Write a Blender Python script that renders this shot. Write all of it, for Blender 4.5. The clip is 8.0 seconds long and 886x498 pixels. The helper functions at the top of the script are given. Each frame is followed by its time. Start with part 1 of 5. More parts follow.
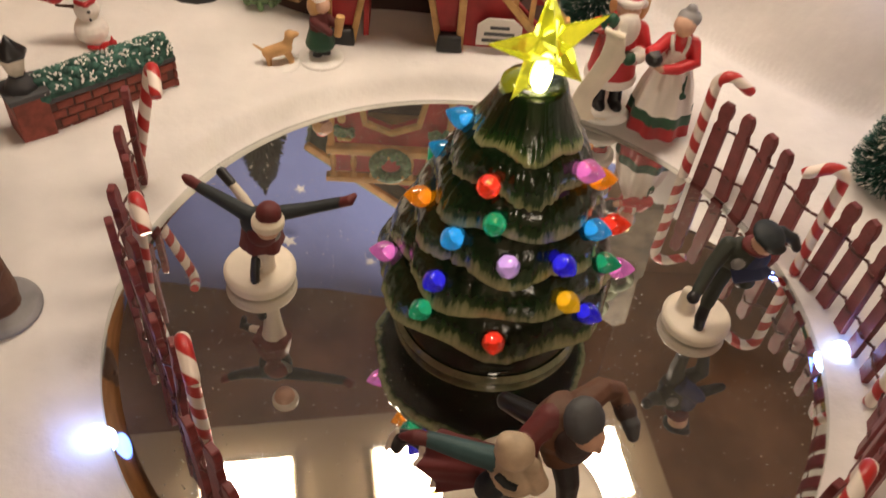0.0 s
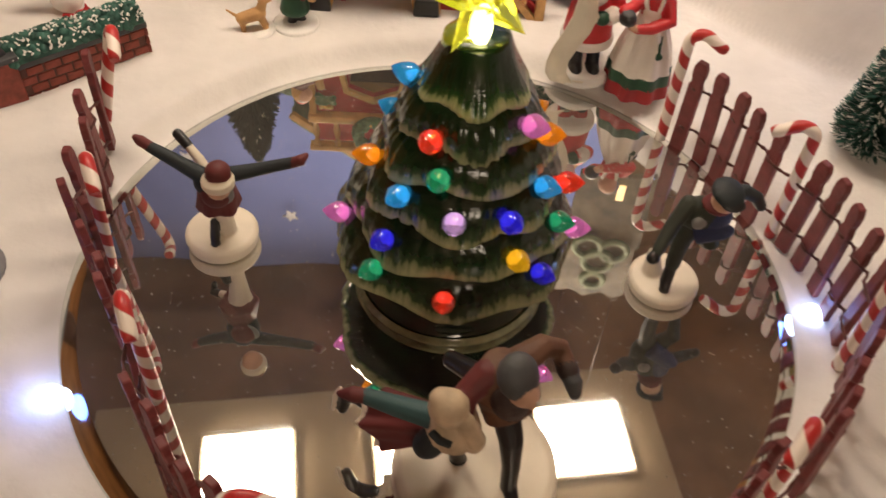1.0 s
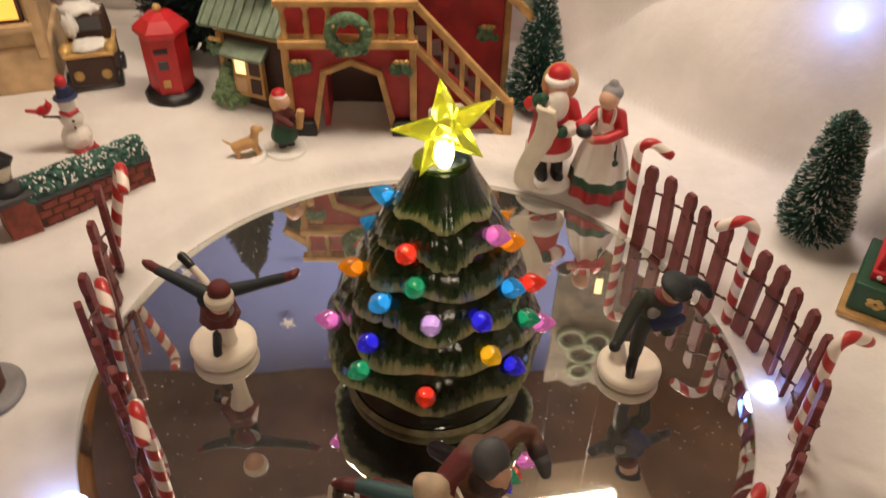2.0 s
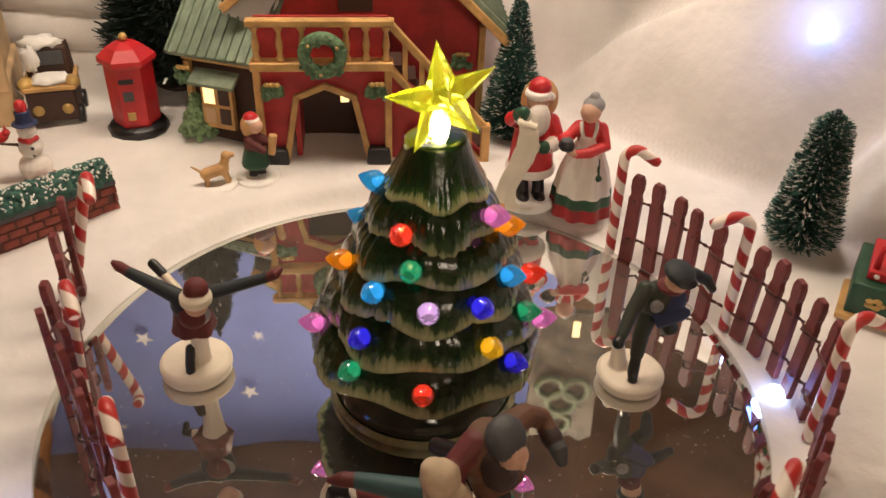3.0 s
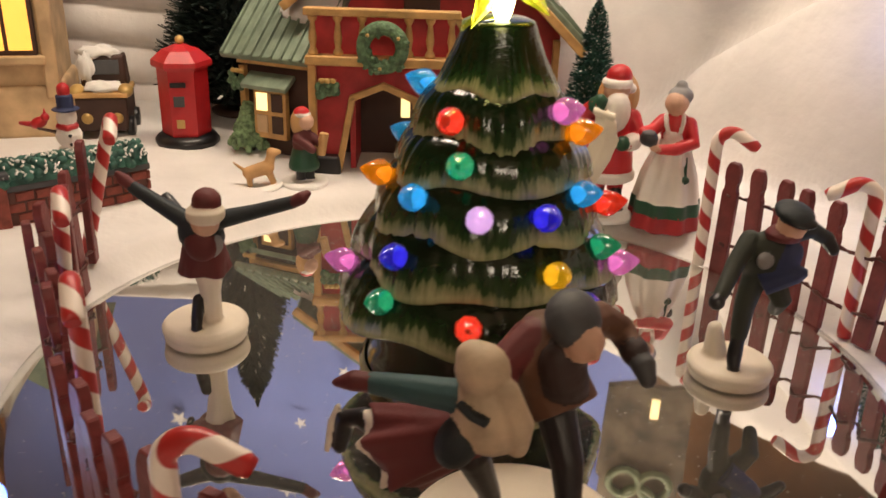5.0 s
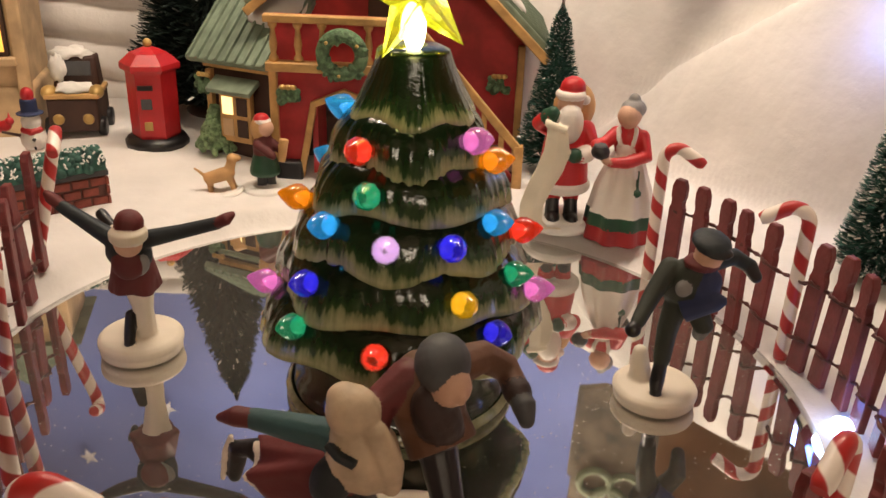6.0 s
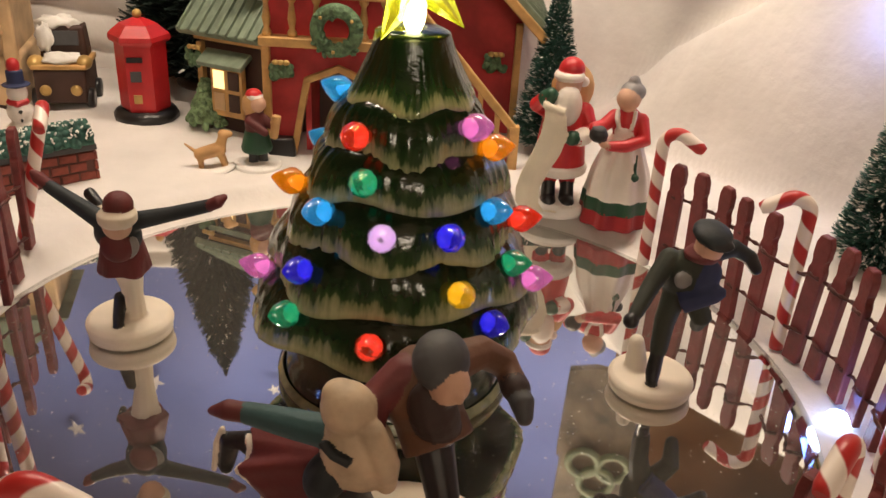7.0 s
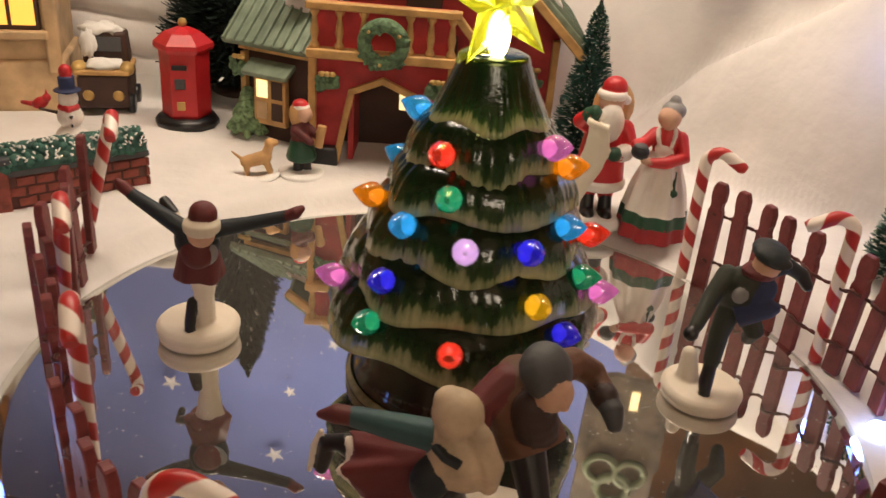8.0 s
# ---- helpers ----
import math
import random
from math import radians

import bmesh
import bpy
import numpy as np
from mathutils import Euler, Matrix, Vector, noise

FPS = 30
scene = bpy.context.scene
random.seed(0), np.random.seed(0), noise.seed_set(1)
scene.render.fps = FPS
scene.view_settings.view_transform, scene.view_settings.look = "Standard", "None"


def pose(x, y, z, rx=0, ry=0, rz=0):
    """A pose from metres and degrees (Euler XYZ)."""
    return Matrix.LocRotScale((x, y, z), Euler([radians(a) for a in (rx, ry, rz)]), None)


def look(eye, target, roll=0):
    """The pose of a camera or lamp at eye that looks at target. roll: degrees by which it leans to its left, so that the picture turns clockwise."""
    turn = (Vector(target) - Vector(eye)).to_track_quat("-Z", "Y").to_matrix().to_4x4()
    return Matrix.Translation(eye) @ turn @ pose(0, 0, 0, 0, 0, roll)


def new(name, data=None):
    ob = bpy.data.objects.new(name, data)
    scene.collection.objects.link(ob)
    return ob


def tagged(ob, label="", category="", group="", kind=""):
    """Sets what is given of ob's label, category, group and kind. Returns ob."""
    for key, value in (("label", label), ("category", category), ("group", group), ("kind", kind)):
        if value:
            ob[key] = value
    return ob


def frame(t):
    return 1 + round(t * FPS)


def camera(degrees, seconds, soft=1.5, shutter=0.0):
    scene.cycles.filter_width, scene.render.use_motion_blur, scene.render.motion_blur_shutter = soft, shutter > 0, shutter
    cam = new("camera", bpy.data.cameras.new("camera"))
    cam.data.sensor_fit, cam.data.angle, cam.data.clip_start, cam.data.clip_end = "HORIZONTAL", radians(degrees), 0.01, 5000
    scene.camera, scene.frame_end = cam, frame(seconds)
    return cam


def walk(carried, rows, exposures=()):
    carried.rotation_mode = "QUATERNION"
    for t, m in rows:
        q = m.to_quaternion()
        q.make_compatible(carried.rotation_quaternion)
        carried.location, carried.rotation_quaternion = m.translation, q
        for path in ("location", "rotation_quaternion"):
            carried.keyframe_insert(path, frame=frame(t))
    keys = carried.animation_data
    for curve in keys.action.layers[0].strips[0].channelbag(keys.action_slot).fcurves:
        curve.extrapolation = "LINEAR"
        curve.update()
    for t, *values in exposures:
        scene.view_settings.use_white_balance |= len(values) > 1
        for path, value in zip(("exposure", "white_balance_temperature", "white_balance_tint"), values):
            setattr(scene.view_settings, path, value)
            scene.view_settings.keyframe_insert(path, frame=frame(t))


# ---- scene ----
from mathutils.bvhtree import BVHTree

cam = camera(53.9, 8.0, shutter=0.5)
PATH = [
    (0, (-0.03385, -0.23796, 0.28816), (-0.01759, -0.03168, 0.07094), 6.23),
    (0.5, (-0.02530, -0.23033, 0.27363), (-0.01520, -0.02852, 0.05189), 5.41),
    (1, (-0.00473, -0.24094, 0.28143), (0.00176, -0.03936, 0.05934), 4.06),
    (1.5, (0.00792, -0.25636, 0.28823), (0.01494, -0.05000, 0.07059), 3.04),
    (2, (0.00269, -0.26564, 0.30894), (0.00899, -0.04034, 0.11095), 0.96),
    (2.2, (0.00085, -0.28000, 0.31010), (0.00846, -0.04934, 0.11842), 0.40),
    (3.3, (-0.02135, -0.27268, 0.23691), (0.00716, -0.01911, 0.07916), 2.76),
    (3.5, (-0.02667, -0.27062, 0.21873), (0.00311, -0.01081, 0.07173), 2.91),
    (4, (-0.02994, -0.29472, 0.15601), (-0.00928, -0.02624, 0.02376), 3.74),
    (4.5, (-0.02165, -0.28099, 0.14810), (-0.01252, -0.00755, 0.02503), 2.99),
    (5, (-0.00425, -0.26844, 0.15955), (-0.00529, 0.00720, 0.04115), 1.87),
    (5.2, (0.00530, -0.26937, 0.16091), (0.00101, 0.00638, 0.04282), 1.82),
    (6.3, (0.03005, -0.26039, 0.17704), (0.02135, 0.01067, 0.04878), 2.12),
    (6.5, (0.02846, -0.25860, 0.17650), (0.02099, 0.01163, 0.04643), 2.55),
    (7, (0.02551, -0.25678, 0.17687), (0.02167, 0.01170, 0.04307), 3.23),
    (7.5, (0.01093, -0.26175, 0.18254), (0.01048, 0.00681, 0.04883), 3.80),
    (8, (-0.00258, -0.26790, 0.18340), (-0.00153, 0.00132, 0.05104), 4.71),
]
walk(cam, [(t, look(eye, target, roll)) for t, eye, target, roll in PATH],
     exposures=[(0.0, 0.0), (2.0, 0.0), (3.5, 0.1), (4.0, 0.1), (4.5, 0.22), (5.0, 0.12), (6.5, 0.14), (8.0, 0.06)])

# ---- light and world ----
world = bpy.data.worlds.new("room_world")
scene.world = world
world.use_nodes = True
world.node_tree.nodes["Background"].inputs[0].default_value = (1.0, 0.86, 0.7, 1)
world.node_tree.nodes["Background"].inputs[1].default_value = 0.3


# ---- materials ----
def mat(name, col, rough=0.5, metal=0.0, vary=0.25, scale=60.0, bump=0.15, bscale=300.0, emit=None, power=0.0,
        coat=0.0, sheen=0.0, dark=None):
    """A procedural surface: colour mottled at two scales, fine relief."""
    m = bpy.data.materials.new(name)
    m.use_nodes = True
    nt = m.node_tree
    n, l = nt.nodes, nt.links
    b = n["Principled BSDF"]
    tc = n.new("ShaderNodeTexCoord")
    big = n.new("ShaderNodeTexNoise")
    big.inputs["Scale"].default_value = scale
    big.inputs["Detail"].default_value = 6
    l.new(tc.outputs["Object"], big.inputs["Vector"])
    ramp = n.new("ShaderNodeValToRGB")
    d = dark if dark else tuple(c * (1 - vary) for c in col)
    ramp.color_ramp.elements[0].position, ramp.color_ramp.elements[1].position = 0.35, 0.65
    ramp.color_ramp.elements[0].color = (*d, 1)
    ramp.color_ramp.elements[1].color = (*[min(1, c * (1 + vary * 0.35)) for c in col], 1)
    l.new(big.outputs["Fac"], ramp.inputs["Fac"])
    l.new(ramp.outputs["Color"], b.inputs["Base Color"])
    fine = n.new("ShaderNodeTexNoise")
    fine.inputs["Scale"].default_value = bscale
    fine.inputs["Detail"].default_value = 4
    l.new(tc.outputs["Object"], fine.inputs["Vector"])
    bp = n.new("ShaderNodeBump")
    bp.inputs["Strength"].default_value = bump
    bp.inputs["Distance"].default_value = 0.001
    l.new(fine.outputs["Fac"], bp.inputs["Height"])
    l.new(bp.outputs["Normal"], b.inputs["Normal"])
    b.inputs["Roughness"].default_value = rough
    b.inputs["Metallic"].default_value = metal
    b.inputs["Coat Weight"].default_value = coat
    b.inputs["Coat Roughness"].default_value = 0.08
    b.inputs["Sheen Weight"].default_value = sheen
    if emit:
        b.inputs["Emission Color"].default_value = (*emit, 1)
        b.inputs["Emission Strength"].default_value = power
    return m


def snow_mat():
    m = mat("snow_fibre", (0.75, 0.715, 0.685), 0.95, vary=0.10, scale=25, bump=0.6, bscale=140, sheen=0.08)
    b = m.node_tree.nodes["Principled BSDF"]
    b.inputs["Subsurface Weight"].default_value = 0.08
    b.inputs["Subsurface Radius"].default_value = (0.01, 0.01, 0.01)
    b.inputs["Subsurface Scale"].default_value = 0.5
    return m


def mirror_mat():
    m = bpy.data.materials.new("mirror_glass")
    m.use_nodes = True
    n, l = m.node_tree.nodes, m.node_tree.links
    b = n["Principled BSDF"]
    b.inputs["Base Color"].default_value = (0.82, 0.82, 0.80, 1)
    b.inputs["Metallic"].default_value = 1.0
    tc = n.new("ShaderNodeTexCoord")
    vor = n.new("ShaderNodeTexVoronoi")
    vor.inputs["Scale"].default_value = 330
    vor.inputs["Randomness"].default_value = 1.0
    l.new(tc.outputs["Object"], vor.inputs["Vector"])
    patch = n.new("ShaderNodeTexNoise")
    patch.inputs["Scale"].default_value = 22
    patch.inputs["Detail"].default_value = 5
    l.new(tc.outputs["Object"], patch.inputs["Vector"])
    # dust specks: small cores of a few cells
    lim = n.new("ShaderNodeMath")
    lim.operation = "MULTIPLY"
    l.new(patch.outputs["Fac"], lim.inputs[0])
    lim.inputs[1].default_value = 0.19
    less = n.new("ShaderNodeMath")
    less.operation = "LESS_THAN"
    l.new(vor.outputs["Distance"], less.inputs[0])
    l.new(lim.outputs[0], less.inputs[1])
    dust = n.new("ShaderNodeBsdfDiffuse")
    dust.inputs["Color"].default_value = (0.75, 0.7, 0.62, 1)
    film = n.new("ShaderNodeMath")
    film.operation = "MULTIPLY_ADD"
    l.new(patch.outputs["Fac"], film.inputs[0])
    film.inputs[1].default_value = 0.07
    film.inputs[2].default_value = 0.022
    tot = n.new("ShaderNodeMath")
    tot.operation = "MULTIPLY_ADD"
    l.new(less.outputs[0], tot.inputs[0])
    tot.inputs[1].default_value = 0.35
    l.new(film.outputs[0], tot.inputs[2])
    rr = n.new("ShaderNodeMath")
    rr.operation = "MULTIPLY"
    l.new(patch.outputs["Fac"], rr.inputs[0])
    rr.inputs[1].default_value = 0.05
    l.new(rr.outputs[0], b.inputs["Roughness"])
    mix = n.new("ShaderNodeMixShader")
    l.new(tot.outputs[0], mix.inputs[0])
    l.new(b.outputs[0], mix.inputs[1])
    l.new(dust.outputs[0], mix.inputs[2])
    l.new(mix.outputs[0], n["Material Output"].inputs["Surface"])
    return m


def glaze_mat():
    """Green ceramic glaze brushed in dark strokes, with under-hem shade painted in at the top, down to a pale hem (v
    runs down each tier).
    """
    m = mat("green_glaze", (0.012, 0.035, 0.012), 0.12, vary=0.5, scale=90, bump=0.12, bscale=420, coat=1.0)
    n, l = m.node_tree.nodes, m.node_tree.links
    b = n["Principled BSDF"]
    uv = n.new("ShaderNodeUVMap")
    sep = n.new("ShaderNodeSeparateXYZ")
    l.new(uv.outputs["UV"], sep.inputs[0])

    def strokes(across, along, detail):
        mp = n.new("ShaderNodeMapping")
        mp.inputs["Scale"].default_value = (across, along, 1)
        l.new(uv.outputs["UV"], mp.inputs["Vector"])
        t = n.new("ShaderNodeTexNoise")
        t.inputs["Scale"].default_value = 1.0
        t.inputs["Detail"].default_value = detail
        l.new(mp.outputs["Vector"], t.inputs["Vector"])
        return t
    fine, broad = strokes(110, 3.0, 4), strokes(15, 1.2, 2)
    both = n.new("ShaderNodeMath")
    both.operation = "MULTIPLY_ADD"
    l.new(fine.outputs["Fac"], both.inputs[0])
    both.inputs[1].default_value = 0.42
    l.new(sep.outputs["Y"], both.inputs[2])
    add = n.new("ShaderNodeMath")
    add.operation = "MULTIPLY_ADD"
    l.new(broad.outputs["Fac"], add.inputs[0])
    add.inputs[1].default_value = 0.40
    l.new(both.outputs[0], add.inputs[2])
    sc = n.new("ShaderNodeMath")
    sc.operation = "MULTIPLY"
    sc.inputs[1].default_value = 0.5
    l.new(add.outputs[0], sc.inputs[0])
    ramp = n.new("ShaderNodeValToRGB")
    e = ramp.color_ramp.elements
    # near-black start: dark glaze together with painted shade below the hem above
    e[0].position, e[0].color = 0.46, (0.004, 0.013, 0.005, 1)
    e[1].position, e[1].color = 0.735, (0.36, 0.37, 0.20, 1)
    for p, c in ((0.57, (0.010, 0.032, 0.010, 1)), (0.632, (0.026, 0.060, 0.019, 1)), (0.662, (0.17, 0.205, 0.095, 1))):
        x = e.new(p)
        x.color = c
    l.new(sc.outputs[0], ramp.inputs["Fac"])
    l.new(ramp.outputs["Color"], b.inputs["Base Color"])
    bp = n.new("ShaderNodeBump")
    bp.inputs["Strength"].default_value = 0.15
    bp.inputs["Distance"].default_value = 0.0010
    l.new(fine.outputs["Fac"], bp.inputs["Height"])
    b.inputs["Specular IOR Level"].default_value = 0.25
    b.inputs["Coat Weight"].default_value = 0.7
    lump = b.inputs["Normal"].links[0].from_node
    lump.inputs["Strength"].default_value = 0.25
    l.new(lump.outputs["Normal"], bp.inputs["Normal"])
    l.new(bp.outputs["Normal"], b.inputs["Normal"])
    l.new(bp.outputs["Normal"], b.inputs["Coat Normal"])
    return m


def stripe_mat():
    """Candy stripe that winds round a swept tube (u round it, v along it)."""
    m = mat("candy_stripe", (0.8, 0.72, 0.66), 0.42, vary=0.1, scale=200, bump=0.1, coat=0.2)
    n, l = m.node_tree.nodes, m.node_tree.links
    b = n["Principled BSDF"]
    uv = n.new("ShaderNodeUVMap")
    sep = n.new("ShaderNodeSeparateXYZ")
    l.new(uv.outputs["UV"], sep.inputs[0])
    s = n.new("ShaderNodeMath")
    s.operation = "ADD"
    l.new(sep.outputs["X"], s.inputs[0])
    l.new(sep.outputs["Y"], s.inputs[1])
    f = n.new("ShaderNodeMath")
    f.operation = "FRACT"
    l.new(s.outputs[0], f.inputs[0])
    ramp = n.new("ShaderNodeValToRGB")
    e = ramp.color_ramp.elements
    e[0].position, e[0].color = 0.44, (0.45, 0.022, 0.02, 1)
    e[1].position, e[1].color = 0.49, (0.82, 0.72, 0.64, 1)
    x = e.new(0.95)
    x.color = (0.82, 0.72, 0.64, 1)
    x = e.new(1.0)
    x.color = (0.45, 0.022, 0.02, 1)
    l.new(f.outputs[0], ramp.inputs["Fac"])
    l.new(ramp.outputs["Color"], b.inputs["Base Color"])
    return m


def bulb_mat(name, col, power=0.9):
    m = mat(name, col, 0.20, vary=0.25, scale=300, bump=0.05, emit=col, power=power, coat=0.6)
    b = m.node_tree.nodes["Principled BSDF"]
    b.inputs["Transmission Weight"].default_value = 0.8
    b.inputs["IOR"].default_value = 1.45
    return m


def star_mat():
    m = bulb_mat("star_yellow", (0.82, 0.80, 0.05), 0.14)
    b = m.node_tree.nodes["Principled BSDF"]
    b.inputs["Transmission Weight"].default_value = 0.92
    b.inputs["Roughness"].default_value = 0.04
    return m


SNOW, MIRROR, GLAZE, STRIPE = snow_mat(), mirror_mat(), glaze_mat(), stripe_mat()
RIM = mat("bevelled_glass", (0.72, 0.74, 0.68), 0.10, 1.0, vary=0.1, bump=0.02)
PICKET = mat("picket_red_brown", (0.19, 0.030, 0.030), 0.5, vary=0.35, scale=120, bump=0.3, bscale=500)
WIRE = mat("dark_wire", (0.11, 0.035, 0.03), 0.45, 0.3)
IVORY = mat("ivory_resin", (0.72, 0.64, 0.52), 0.5, vary=0.08, bump=0.1)
SKIN = mat("painted_skin", (0.60, 0.36, 0.25), 0.6)
BLACK = mat("black_paint", (0.014, 0.013, 0.014), 0.35, bump=0.1)
NAVY = mat("dark_teal_coat", (0.012, 0.018, 0.021), 0.62, bump=0.3)
TEAL = mat("teal_sleeve", (0.03, 0.075, 0.08), 0.62, bump=0.3)
MAROON = mat("maroon_paint", (0.12, 0.018, 0.018), 0.62, bump=0.3)
BROWN = mat("brown_coat", (0.13, 0.058, 0.032), 0.65, bump=0.3)
DARKCOAT = mat("dark_brown_vest", (0.035, 0.018, 0.016), 0.65, bump=0.3)
TAN = mat("tan_paint", (0.56, 0.32, 0.13), 0.55)
GREY = mat("grey_paint", (0.065, 0.066, 0.07), 0.6)
HAIR = mat("grey_hair", (0.25, 0.24, 0.24), 0.5)
OLIVE = mat("dark_green_coat", (0.025, 0.03, 0.02), 0.62, bump=0.3)
BLUE = mat("blue_paint", (0.02, 0.03, 0.09), 0.62, bump=0.3)
RED = mat("red_paint", (0.52, 0.02, 0.025), 0.4, vary=0.2)
WHITE = mat("white_paint", (0.78, 0.72, 0.66), 0.5, vary=0.1)
GREEN = mat("green_paint", (0.014, 0.070, 0.034), 0.45)
HOOD = mat("tan_wool_paint", (0.52, 0.40, 0.27), 0.6, vary=0.25, scale=120, bump=0.2)
CREAM = mat("cream_scroll", (0.76, 0.69, 0.55), 0.55, vary=0.1)
LEAF = mat("wreath_green", (0.11, 0.20, 0.10), 0.6, vary=0.5, scale=400, bump=0.8, bscale=700)
SHRUB = mat("pale_shrub_green", (0.22, 0.34, 0.17), 0.6, vary=0.6, scale=300, bump=0.6, bscale=700)
GOLD = mat("gold_paint", (0.55, 0.36, 0.12), 0.4, 0.3)
HOUSE_RED = mat("barn_red", (0.42, 0.026, 0.030), 0.5, vary=0.3, scale=80)
TIMBER = mat("ochre_timber", (0.58, 0.34, 0.12), 0.5, vary=0.3, scale=100)
ROOF = mat("roof_green", (0.19, 0.245, 0.175), 0.5, vary=0.35, scale=90)
DARKWOOD = mat("dark_brown", (0.055, 0.024, 0.016), 0.6)
BRICK = mat("brick_red", (0.26, 0.06, 0.04), 0.7, vary=0.35, scale=200, bump=0.5)
MORTAR = mat("mortar", (0.12, 0.05, 0.04), 0.8)
STONE = mat("tan_stone", (0.58, 0.40, 0.22), 0.6, vary=0.3)
NEEDLE = mat("brush_green", (0.040, 0.125, 0.095), 0.7, vary=0.5, scale=150)
NEEDLE_DARK = mat("brush_dark_green", (0.008, 0.022, 0.016), 0.7, vary=0.5)
FLOCK = mat("snow_flock", (0.78, 0.76, 0.72), 0.8, vary=0.1)
GLOW = mat("lit_window", (1.0, 0.8, 0.45), 0.5, emit=(1.0, 0.72, 0.32), power=1.4)
AMBER = mat("lit_amber", (1.0, 0.55, 0.1), 0.5, emit=(1.0, 0.5, 0.08), power=1.0)
PANEL = mat("lamp_panel", (1, 1, 1), 0.5, emit=(1.0, 0.82, 0.64), power=43.0)
# glow of the unseen globe added to fill the front faces
ROOM_FILL = mat("room_fill_glow", (1, 1, 1), 0.5, emit=(1.0, 0.83, 0.64), power=11.5)
LED = mat("cold_led", (0.7, 0.85, 1.0), 0.3, emit=(0.45, 0.64, 1.0), power=9.0)
STAR = star_mat()
STARCORE = mat("star_lamp", (1, 1, 0.6), 0.4, emit=(1.0, 0.95, 0.40), power=14.0)
CLOTH = mat("blue_cloth", (0.19, 0.25, 0.60), 0.8, vary=0.2, scale=8, bump=0.4, bscale=900)
SIDEWOOD = mat("orange_brown_wood", (0.46, 0.20, 0.07), 0.45, vary=0.35, scale=12, bump=0.1)
SHELF = mat("brown_shelf", (0.20, 0.105, 0.052), 0.45, vary=0.4, scale=14, bump=0.1)
PALEGREEN = mat("pale_green", (0.17, 0.21, 0.12), 0.6)
PLAQUE = mat("dull_tan", (0.15, 0.115, 0.075), 0.6, vary=0.65, scale=55)
PALE = mat("pale_panel", (0.36, 0.28, 0.18), 0.5, vary=0.1, scale=10)
WALLM = mat("room_wall", (0.50, 0.40, 0.30), 0.8, vary=0.08, scale=3)
STARCLOTH = mat("white_star", (0.8, 0.8, 0.8), 0.7)


